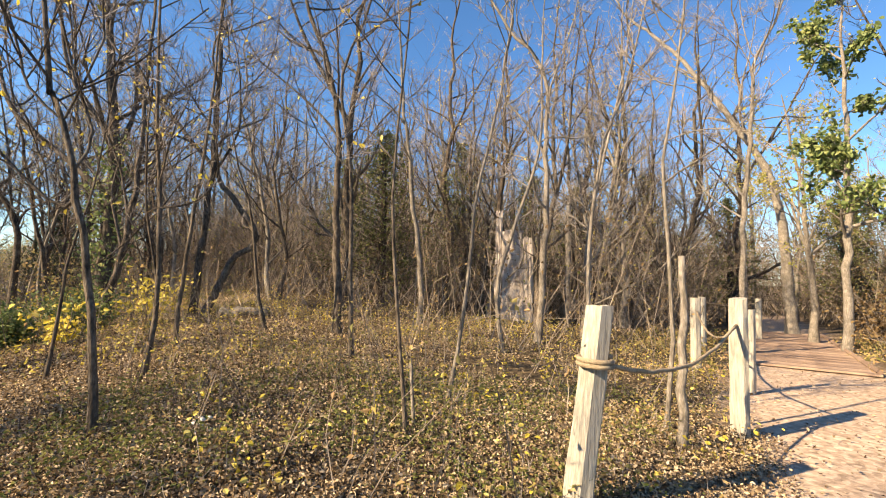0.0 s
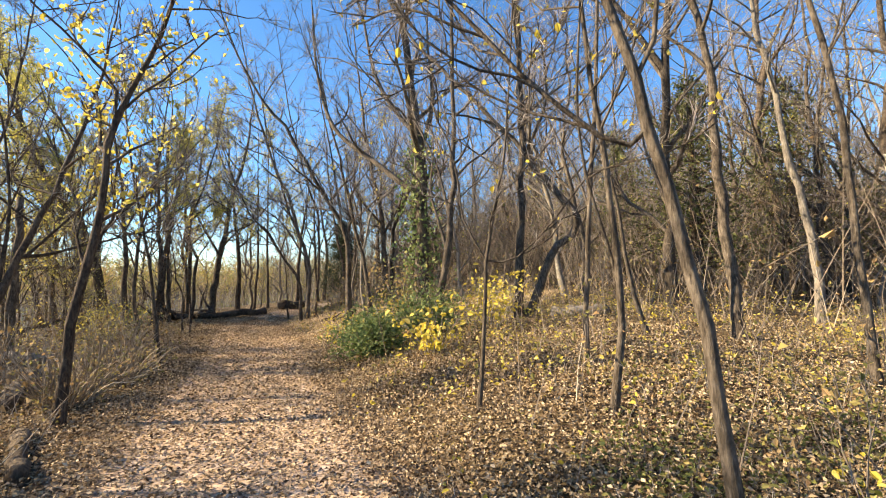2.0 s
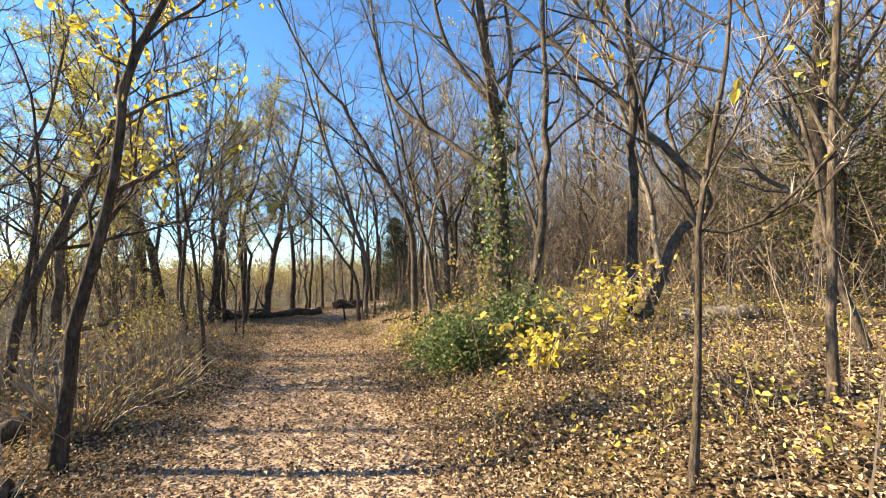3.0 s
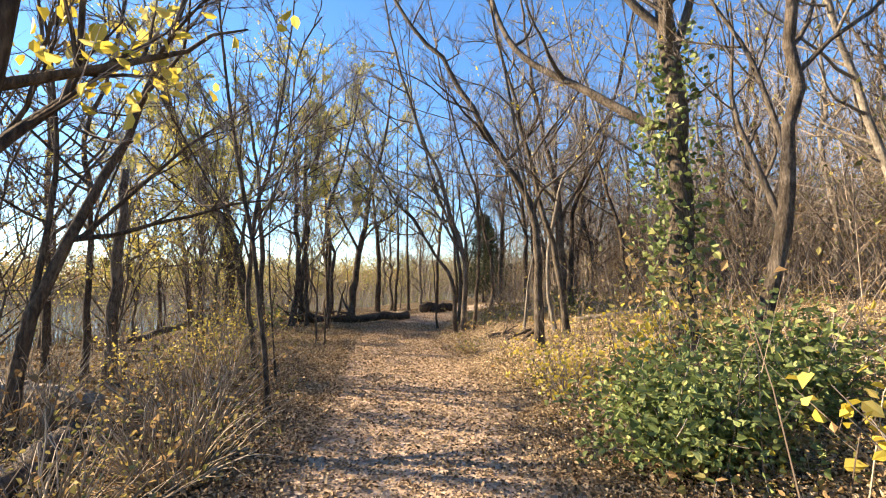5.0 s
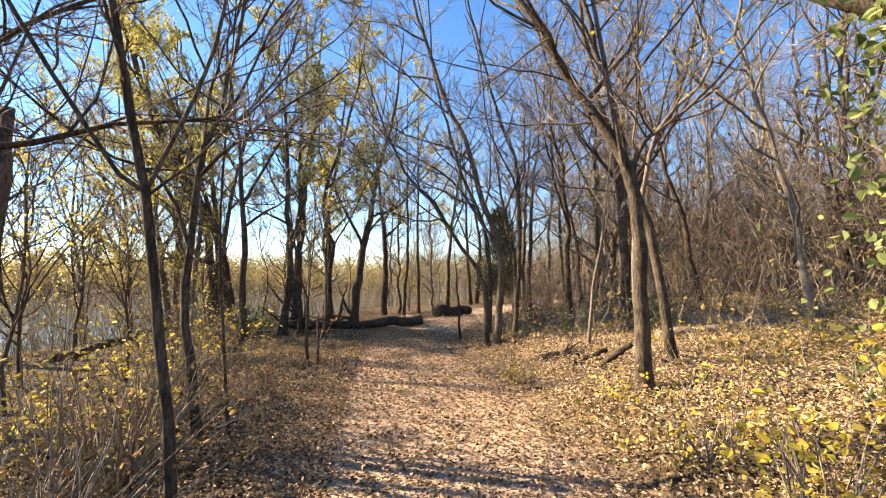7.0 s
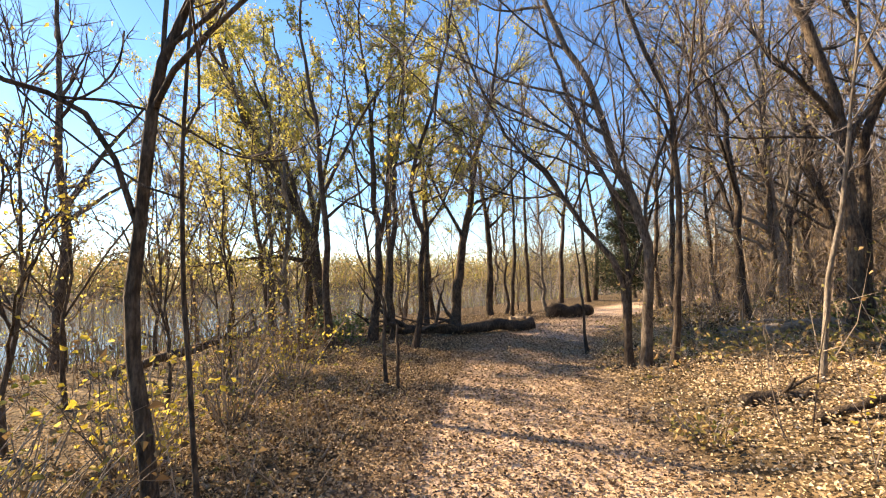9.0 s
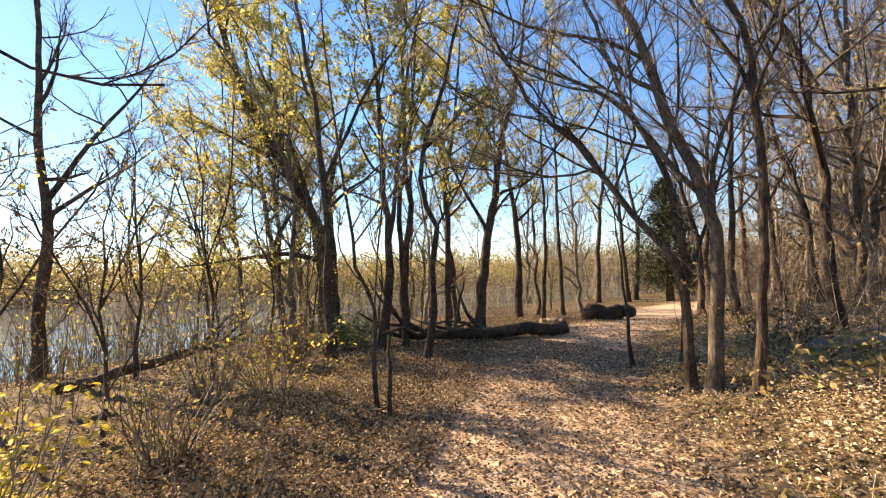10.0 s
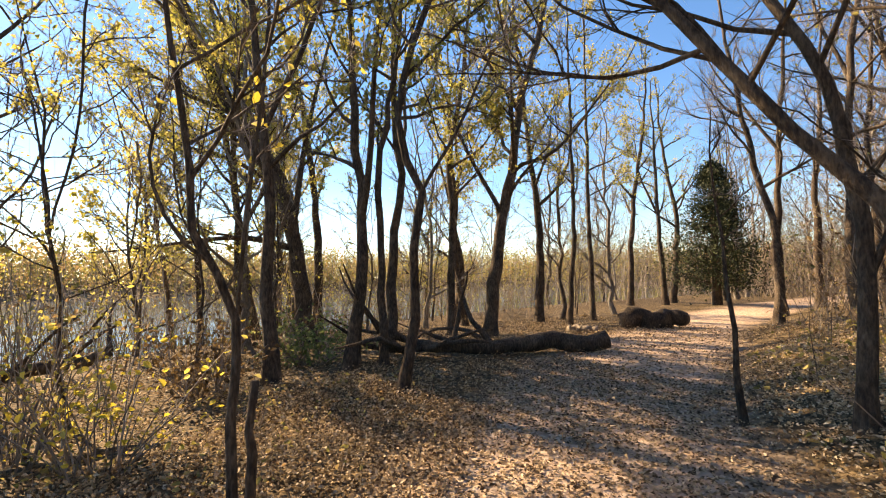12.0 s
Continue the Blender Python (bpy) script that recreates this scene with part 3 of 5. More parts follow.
tree("tree", -3.54, 5.49, 0.037, 7.5, bark=BARK, first=0.3, limbs=11, reach=2.2, twiggy=7.0, leaves=YELLOW, leaf_n=70, leaf_size=0.065, seed=1114, label="slender tree with furrowed pale bark", bends=[(0.09, -0.01, 0.69), (0.1, -0.01, 1.39), (0.03, -0.0, 2.13), (-0.04, 0.0, 2.83)], boughs=[[(0.1, -0.01, 1.14), (-0.12, 0.01, 2.01), (-0.17, 0.01, 2.56)]])
tree("tree", -3.93, 6.77, 0.037, 8, bark=BARK, first=0.3, limbs=11, reach=2.4, twiggy=7.0, leaves=YELLOW, leaf_n=60, leaf_size=0.065, seed=1115, label="slender upright tree holding a few yellow leaves", bends=[(0.05, 0.0, 1.0), (0.16, 0.0, 2.19), (0.26, 0.01, 3.52)], boughs=[[(0.13, 0.0, 1.93), (-0.15, -0.0, 2.52), (-0.42, -0.01, 3.15)]])
tree("sapling", -4.75, 5.53, 0.024, 5, bark=BARK, first=0.3, limbs=10, reach=1.6, twiggy=7.0, leaves=YELLOW, leaf_n=50, leaf_size=0.065, seed=1116, label="thin forked sapling with crooked branches", bends=[(0.09, 0.03, 0.73), (0.12, 0.03, 1.42), (0.28, 0.08, 2.19), (0.34, 0.09, 2.63)], boughs=[[(0.12, 0.03, 1.42), (-0.08, -0.02, 1.83), (-0.11, -0.03, 2.14)], [(0.11, 0.03, 1.38), (0.42, 0.12, 1.45), (0.74, 0.2, 1.77)]])
tree("tree", -9.02, 4.1, 0.063, 7, bark=DARK_BARK, first=0.2, limbs=14, reach=1.9, twiggy=7.0, leaves=YELLOW, leaf_n=620, leaf_size=0.08, seed=1117, label="dark leaning tree hung with bright yellow leaves", bends=[(0.04, 0.1, 1.09), (0.1, 0.25, 1.97), (0.15, 0.38, 3.16), (0.25, 0.63, 4.09), (0.33, 0.83, 4.69)], boughs=[[(0.12, 0.3, 2.67), (0.19, 0.49, 3.61), (0.35, 0.88, 4.11)], [(0.15, 0.38, 3.22), (0.17, 0.42, 3.83), (0.05, 0.13, 4.22)]], low_leaf=1.0)
tree("tree", -8.42, 11.2, 0.195, 11.5, bark=BARK, first=0.28, limbs=13, reach=4.6, twiggy=7.0, leaves=None, leaf_n=0, leaf_size=0.06, seed=1118, label="stout oak with sweeping limbs and climbing ivy", bends=[(0.05, 0.02, 1.9), (0.02, 0.01, 4.16), (-0.24, -0.13, 6.91), (-0.34, -0.19, 7.72)], boughs=[[(-0.06, -0.04, 3.06), (-1.16, -0.12, 3.98), (-2.42, -0.26, 5.1), (-3.13, -0.11, 6.88), (-3.59, 0.2, 9.18)], [(-0.22, -0.12, 4.75), (-0.88, -0.49, 6.01), (-1.18, -0.66, 7.74)], [(0.01, 0.01, 4.04), (0.32, 0.18, 5.32), (0.25, 0.14, 6.9)]])
tree("tree", -5.87, 10.73, 0.096, 12, bark=BARK, first=0.28, limbs=13, reach=4.2, twiggy=7.0, leaves=None, leaf_n=0, leaf_size=0.06, seed=1119, label="stout bare tree with spreading limbs", bends=[(0.1, 0.02, 1.76), (0.21, 0.05, 4.51), (0.18, 0.04, 6.23)], boughs=[[(0.15, 0.04, 3.29), (0.71, 0.17, 4.55), (0.68, 0.16, 5.9)]])
tree("tree", -5.75, 10.92, 0.098, 9, bark=BARK, first=0.4, limbs=12, reach=3.0, twiggy=7.0, leaves=None, leaf_n=0, leaf_size=0.06, seed=1120, label="bent tree whose trunk doubles back over its roots", bends=[(0.39, 0.09, 0.87), (0.67, 0.15, 1.5), (1.16, 0.25, 1.95), (0.49, 0.11, 2.93), (-0.19, -0.04, 3.85), (-1.34, -0.3, 5.26), (-2.26, -0.5, 6.3)])
tree("tree", -13.03, 4.81, 0.075, 7.5, bark=DARK_BARK, first=0.25, limbs=14, reach=2.8, twiggy=7.0, leaves=None, leaf_n=0, leaf_size=0.06, seed=1121, label="leaning dark bare tree with forked limbs", bends=[(0.01, 0.16, 1.24), (0.05, 0.6, 2.55), (0.11, 1.4, 4.89)], boughs=[[(0.01, 0.17, 1.39), (0.02, 0.3, 2.84), (0.02, 0.21, 4.08)], [(0.03, 0.38, 1.92), (0.09, 1.07, 2.76), (0.12, 1.55, 3.34)]])
tree("tree", -11.85, 6.98, 0.038, 6.5, bark=BARK, first=0.25, limbs=13, reach=2.4, twiggy=7.0, leaves=None, leaf_n=0, leaf_size=0.06, seed=1122, label="slender forked bare tree at the edge of the path", bends=[(-0.05, -0.1, 1.14), (-0.09, -0.2, 2.03), (-0.17, -0.35, 2.93), (-0.21, -0.45, 3.62)], boughs=[[(-0.07, -0.16, 1.86), (-0.3, -0.62, 2.7), (-0.5, -1.06, 3.6)], [(-0.09, -0.2, 2.03), (0.05, 0.11, 2.97), (0.11, 0.22, 4.09)]])
tree("sapling", -13.6, 8.0, 0.019, 6.5, bark=BARK, first=0.3, limbs=10, reach=1.8, twiggy=7.0, leaves=None, leaf_n=0, leaf_size=0.06, seed=1123, label="thin bare tree at the edge of the path", bends=[(-0.04, -0.08, 1.11), (-0.07, -0.12, 2.28), (-0.04, -0.07, 3.42)])
tree("tree", -16.11, 5.98, 0.062, 9, bark=DARK_BARK, first=0.25, limbs=13, reach=3.0, twiggy=7.0, leaves=None, leaf_n=0, leaf_size=0.06, seed=1124, label="dark bare tree by the lake shore", bends=[(0.0, 0.0, 2.72), (-0.02, -0.14, 4.03), (0.01, 0.1, 5.0)], boughs=[[(-0.0, -0.01, 2.54), (0.06, 0.42, 3.96), (0.1, 0.76, 5.49)]])
tree("tree", -17.15, 5.63, 0.069, 9, bark=DARK_BARK, first=0.25, limbs=13, reach=3.0, twiggy=7.0, leaves=None, leaf_n=0, leaf_size=0.06, seed=1125, label="dark bare tree by the lake shore", bends=[(-0.01, -0.07, 2.67), (-0.0, -0.02, 4.09), (-0.03, -0.31, 6.23)])
tree("tree", -10.74, 11.36, 0.09, 10, bark=BARK, first=0.32, limbs=13, reach=3.6, twiggy=7.0, leaves=None, leaf_n=0, leaf_size=0.06, seed=1126, label="bare tree with furrowed bark leaning over the path", bends=[(-0.01, -0.0, 0.76), (0.02, 0.0, 1.57), (-0.03, -0.0, 2.19), (-0.15, -0.02, 2.64), (-0.65, -0.35, 3.75), (-1.51, -0.81, 5.52), (-1.98, -1.07, 6.14)], boughs=[[(-0.1, -0.05, 2.34), (-0.37, -0.2, 4.62), (-0.6, -0.33, 5.99)], [(-0.15, -0.02, 2.64), (-0.35, -0.04, 3.02), (-0.57, -0.07, 3.43)], [(-0.1, -0.01, 2.48), (0.1, 0.01, 2.84), (0.21, 0.03, 2.91)]])
tree("tree", -10.71, 12.36, 0.066, 9, bark=BARK, first=0.3, limbs=11, reach=2.8, twiggy=7.0, leaves=None, leaf_n=0, leaf_size=0.06, seed=1127, label="slender bare tree leaning over the path", bends=[(-0.15, -0.07, 1.34), (-0.5, -0.23, 3.11), (-0.88, -0.41, 4.99), (-1.14, -0.53, 6.16)])
tree("tree", -11.13, 12.7, 0.048, 8, bark=PALE_BARK, first=0.3, limbs=10, reach=2.4, twiggy=7.0, leaves=YELLOW, leaf_n=170, leaf_size=0.065, seed=1128, label="leaning sapling with pale yellow leaves", bends=[(-0.13, -0.06, 1.27), (0.21, 0.1, 3.19), (0.87, 0.43, 4.1), (0.47, 0.23, 5.82)])
tree("tree", -7.43, 10.03, 0.087, 9.5, bark=BARK, first=0.3, limbs=13, reach=3.0, twiggy=7.0, leaves=YELLOW, leaf_n=60, leaf_size=0.065, seed=1129, label="stout pale tree with curving forked limbs", bends=[(0.12, 0.01, 0.74), (0.28, 0.01, 1.53), (0.37, 0.02, 2.25), (0.47, 0.02, 2.97), (0.48, 0.02, 3.47)], boughs=[[(0.3, 0.01, 1.52), (0.16, 0.01, 2.04), (-0.04, -0.0, 2.71)], [(0.37, 0.02, 2.25), (0.12, 0.01, 3.36), (-0.06, -0.0, 3.82)]])
tree("tree", -13.86, 7.81, 0.051, 7.5, bark=BARK, first=0.3, limbs=13, reach=2.6, twiggy=7.0, leaves=None, leaf_n=0, leaf_size=0.06, seed=1130, label="slender leaning tree with a forked top beside the path", bends=[(-0.03, -0.15, 1.12), (-0.02, -0.13, 1.88), (-0.0, -0.03, 2.94), (0.02, 0.1, 3.32), (0.03, 0.2, 3.8)], boughs=[[(-0.0, -0.03, 2.9), (-0.0, -0.01, 3.47), (0.01, 0.07, 3.81)], [(-0.02, -0.12, 2.0), (-0.07, -0.41, 2.59), (-0.13, -0.77, 2.73)]])
tree("tree", -14.05, 13.7, 0.055, 10.5, bark=DARK_BARK, first=0.25, limbs=12, reach=3.6, twiggy=7.0, leaves=None, leaf_n=0, leaf_size=0.06, seed=1131, label="trunk of a clump of dark bare trees beside the path", group="tree clump", bends=[(0.14, 0.08, 1.38), (0.16, 0.1, 2.96), (0.09, 0.05, 3.87), (-0.24, -0.14, 4.96)], boughs=[[(0.17, 0.1, 3.14), (-0.34, -0.2, 4.42), (-0.45, -0.27, 5.49)]])
tree("sapling", -12.38, 13.49, 0.033, 5.5, bark=PALE_BARK, first=0.3, limbs=11, reach=1.7, twiggy=7.0, leaves=None, leaf_n=0, leaf_size=0.06, seed=1132, label="thin bare sapling with pale bark", bends=[(0.12, 0.04, 1.02), (0.3, 0.11, 2.09), (0.44, 0.16, 3.16)])
tree("tree", -12.68, 16.0, 0.108, 11, bark=DARK_BARK, first=0.25, limbs=13, reach=3.8, twiggy=7.0, leaves=None, leaf_n=0, leaf_size=0.06, seed=1133, label="tall dark bare tree on the wooded bank", bends=[(0.04, 0.01, 1.72), (-0.01, -0.0, 2.91), (-0.18, -0.05, 4.26), (-0.45, -0.13, 5.6)], boughs=[[(0.01, 0.0, 2.7), (0.64, 0.19, 3.74), (0.91, 0.26, 4.81)]])
tree("tree", -12.65, 16.51, 0.085, 10, bark=DARK_BARK, first=0.25, limbs=12, reach=3.4, twiggy=7.0, leaves=None, leaf_n=0, leaf_size=0.06, seed=1134, label="tall dark bare tree on the wooded bank", bends=[(0.03, 0.01, 1.49), (0.2, 0.05, 3.19), (0.67, 0.18, 4.09), (1.01, 0.28, 4.88)])
tree("tree", -14.85, 13.92, 0.065, 7.5, bark=DARK_BARK, first=0.35, limbs=14, reach=3.6, twiggy=7.0, leaves=YELLOW, leaf_n=30, leaf_size=0.065, seed=1135, label="dark tree arching low over the path", group="tree clump", bends=[(-0.02, -0.01, 0.83), (-0.06, -0.03, 1.45), (-0.32, -0.14, 1.9), (-0.69, -0.3, 2.49), (-1.14, -0.49, 3.23), (-1.73, -0.75, 4.02)], boughs=[[(-0.85, -0.37, 2.77), (-1.5, -0.65, 2.82)], [(-0.69, -0.3, 2.49), (-1.23, -0.53, 3.42), (-2.16, -0.94, 3.95)]])
tree("tree", -15.55, 14.92, 0.066, 10, bark=DARK_BARK, first=0.25, limbs=13, reach=3.6, twiggy=7.0, leaves=None, leaf_n=0, leaf_size=0.06, seed=1136, label="dark bare tree leaning over the path", group="tree clump", bends=[(0.05, 0.02, 1.1), (0.02, 0.01, 2.0), (-0.17, -0.08, 3.04), (-0.53, -0.25, 3.94)], boughs=[[(0.05, 0.02, 1.1), (0.26, 0.12, 1.71), (0.44, 0.2, 2.34)]])
tree("tree", -14.6, 13.9, 0.084, 11.5, bark=BARK, first=0.25, limbs=14, reach=4.2, twiggy=7.0, leaves=None, leaf_n=0, leaf_size=0.06, seed=1137, label="stout trunk of a clump of dark bare trees beside the path", group="tree clump", bends=[(0.09, 0.03, 0.8), (0.12, 0.04, 1.82), (-0.18, -0.11, 3.05), (-0.5, -0.31, 4.48), (-0.94, -0.58, 5.63)], boughs=[[(0.12, 0.04, 1.74), (0.14, 0.05, 2.51), (0.27, 0.1, 2.97)], [(-0.06, -0.04, 2.32), (-0.76, -0.47, 3.58), (-1.8, -1.12, 4.42)]])
tree("tree", -19.27, 12.69, 0.073, 9.5, bark=DARK_BARK, first=0.3, limbs=12, reach=2.8, twiggy=7.0, leaves=WILLOW, leaf_n=1500, leaf_size=0.075, seed=1138, label="crooked dark tree by the path", bends=[(0.07, 0.16, 0.9), (0.06, 0.15, 1.78), (0.1, 0.24, 2.51), (-0.0, -0.01, 3.41), (0.07, 0.16, 4.43), (0.2, 0.48, 5.38)], boughs=[[(0.1, 0.24, 2.51), (0.28, 0.67, 3.25), (0.42, 0.99, 4.02)]])
tree("tree", -21.12, 13.15, 0.081, 10, bark=DARK_BARK, first=0.3, limbs=12, reach=3.0, twiggy=7.0, leaves=WILLOW, leaf_n=3520, leaf_size=0.075, seed=1139, label="tall crooked dark tree with thin yellow-green foliage", bends=[(-0.01, -0.03, 1.94), (-0.03, -0.08, 3.3), (0.07, 0.18, 4.81), (0.11, 0.3, 6.13)])
tree("tree", -24.55, 12.61, 0.224, 12, bark=DARK_BARK, first=0.3, limbs=14, reach=4.2, twiggy=7.0, leaves=WILLOW, leaf_n=14400, leaf_size=0.075, seed=1140, label="stout leaning lakeside willow with yellow-green leaves", bends=[(-0.07, -0.31, 2.19), (-0.12, -0.57, 3.42), (-0.3, -1.38, 4.9), (-0.46, -2.11, 6.22)], boughs=[[(-0.08, -0.38, 2.46), (-0.01, -0.05, 4.99), (0.12, 0.57, 7.83)], [(-0.14, -0.63, 3.56), (-0.3, -1.39, 6.15), (-0.48, -2.25, 8.28)], [(-0.05, -0.25, 2.19), (-0.29, -1.37, 2.46), (-0.57, -2.65, 2.33)]])
tree("sapling", -16.61, 10.68, 0.031, 5.5, bark=BARK, first=0.3, limbs=11, reach=2.0, twiggy=7.0, leaves=YELLOW, leaf_n=120, leaf_size=0.065, seed=1141, label="slender forked tree with sparse yellow leaves", bends=[(-0.01, -0.04, 0.65), (-0.0, -0.01, 1.18), (-0.03, -0.22, 1.68), (-0.04, -0.29, 2.37), (-0.06, -0.4, 3.02)], boughs=[[(-0.0, -0.02, 1.14), (0.0, 0.03, 1.8), (0.02, 0.1, 2.4)]])
tree("tree", -23.47, 16.77, 0.177, 11.5, bark=DARK_BARK, first=0.25, limbs=14, reach=4.4, twiggy=7.0, leaves=WILLOW, leaf_n=3000, leaf_size=0.075, seed=1142, label="stout spreading dark tree with a forked trunk", bends=[(0.21, 0.32, 2.84), (0.35, 0.54, 4.06), (0.5, 0.78, 5.91), (0.79, 1.21, 7.77)], boughs=[[(0.35, 0.54, 4.21), (0.97, 1.5, 4.63), (1.65, 2.54, 6.11)], [(0.23, 0.35, 2.99), (-0.26, -0.41, 4.73), (-0.58, -0.89, 6.33)]])
tree("tree", -24.31, 16.12, 0.122, 11, bark=DARK_BARK, first=0.3, limbs=12, reach=3.2, twiggy=7.0, leaves=WILLOW, leaf_n=5760, leaf_size=0.075, seed=1143, label="dark lakeside tree with thin yellow-green foliage", bends=[(0.05, 0.09, 2.64), (0.03, 0.05, 4.71), (0.18, 0.34, 6.49)])
tree("tree", -25.03, 19.65, 0.147, 11, bark=DARK_BARK, first=0.3, limbs=12, reach=3.4, twiggy=7.0, leaves=WILLOW, leaf_n=3200, leaf_size=0.075, seed=1144, label="dark lakeside tree with thin yellow-green foliage", bends=[(0.06, 0.07, 2.76), (-0.07, -0.08, 5.04), (-0.25, -0.31, 7.77)])
tree("tree", -23.78, 19.72, 0.083, 10, bark=DARK_BARK, first=0.3, limbs=11, reach=3.0, twiggy=7.0, leaves=WILLOW, leaf_n=1800, leaf_size=0.075, seed=1145, label="dark lakeside tree with thin yellow-green foliage", bends=[(0.13, 0.14, 2.94), (0.14, 0.15, 5.57)])
tree("tree", -24.47, 21.35, 0.093, 11, bark=DARK_BARK, first=0.3, limbs=11, reach=3.0, twiggy=7.0, leaves=WILLOW, leaf_n=2200, leaf_size=0.075, seed=1146, label="dark lakeside tree with thin yellow-green foliage", bends=[(-0.02, -0.01, 4.08), (0.0, 0.0, 7.01)])
tree("tree", -28.97, 28.41, 0.165, 12, bark=DARK_BARK, first=0.3, limbs=12, reach=3.6, twiggy=7.0, leaves=WILLOW, leaf_n=2200, leaf_size=0.075, seed=1147, label="dark lakeside tree with thin yellow-green foliage", bends=[(0.22, 0.19, 4.47), (0.64, 0.55, 8.12)])
tree("tree", -28.7, 31.17, 0.178, 11, bark=DARK_BARK, first=0.3, limbs=12, reach=3.4, twiggy=7.0, leaves=WILLOW, leaf_n=1800, leaf_size=0.075, seed=1148, label="dark lakeside tree with thin yellow-green foliage", bends=[(0.27, 0.2, 3.92), (-0.04, -0.03, 6.95)])
tree("tree", -19.84, 22.59, 0.109, 10, bark=DARK_BARK, first=0.3, limbs=12, reach=3.4, twiggy=7.0, leaves=None, leaf_n=0, leaf_size=0.06, seed=1149, label="dark bare tree beside the path", bends=[(0.08, 0.04, 1.68), (-0.08, -0.04, 2.87), (-0.39, -0.2, 4.73)])
tree("tree", -26.72, 12.8, 0.19, 11, bark=DARK_BARK, first=0.3, limbs=12, reach=3.4, twiggy=7.0, leaves=WILLOW, leaf_n=6720, leaf_size=0.075, seed=1150, label="dark lakeside tree with thin yellow-green foliage", bends=[(-0.05, -0.22, 3.42), (-0.23, -0.95, 5.23), (-0.42, -1.76, 7.01)])
tree("tree", -28.57, 13.65, 0.166, 11, bark=DARK_BARK, first=0.3, limbs=12, reach=3.4, twiggy=7.0, leaves=WILLOW, leaf_n=6720, leaf_size=0.075, seed=1151, label="dark lakeside tree with thin yellow-green foliage", bends=[(-0.01, -0.05, 3.77), (-0.18, -0.68, 8.39), (-0.38, -1.42, 10.9)])


for i, (x, y, tall, n) in enumerate(((-25.6, 11.3, 10.5, 3600), (-27.6, 10.4, 10, 3600), (-29.4, 12.6, 11, 3600), (-30.5, 9.6, 9.5, 3000))):
    tree("tree", x, y, 0.085, tall, (0.03, 0.03), (-0.05, -0.12 + 0.03 * i), DARK_BARK, 0.22, 15, 3.4, 7.0, WILLOW, n, 0.07, 2, 970 + i, LAKESIDE, crook=0.13)


# ---- young trees between path and lake ----
def lakeside_young():
    rng = np.random.default_rng(33)
    kinds = [tree("young_tree", x, y, 0.032, tall, (0.05, 0.03), (0.1, -0.06), BARK, 0.12, 12, 1.9, 5.0, mat, n, 0.06, 2, 900 + k, label, "lakeside young trees", split=False, crook=0.12)
             for k, (x, y, tall, mat, n, label) in enumerate(((-20.2, 9.2, 4.6, WILLOW, 900, "many-stemmed young tree with yellow-green leaves"), (-16.9, 6.6, 4.0, YELLOW, 450, "many-stemmed young tree with small yellow leaves"), (-22.4, 10.4, 5.2, WILLOW, 700, "crooked young tree thinly hung with leaves"), (-14.6, 4.6, 4.2, DRY, 300, "crooked young tree with a few brown leaves")))]
    for x, y, s in ((-18.6, 6.9, 1.0), (-21.5, 8.0, 1.2), (-23.8, 9.4, 1.15), (-25.4, 12.0, 1.2), (-19.4, 5.0, 1.1), (-17.5, 8.0, 0.75), (-23.6, 11.6, 0.9), (-26.5, 14.6, 1.1), (-28.2, 17.5, 1.2), (-29.5, 21.0, 1.2), (-17.3, 3.6, 1.0), (-24.3, 6.0, 1.1), (-27.0, 9.0, 1.2), (-15.9, 4.9, 0.8), (-29.6, 25.5, 1.2), (-26.9, 23.0, 0.8), (-24.6, 15.3, 0.7)):
        copy_thing(kinds[rng.integers(0, 4)], pose(x, y, on(x, y), 0, 0, rng.uniform(0, 360)) @ Matrix.Scale(s, 4))


lakeside_young()


# ---- woods behind ----
def clear_of_paths(x, y, trail, spur):
    return abs(float(beside(TRAIL, x, y))) > trail and abs(float(beside(SPUR, x, y))) > spur


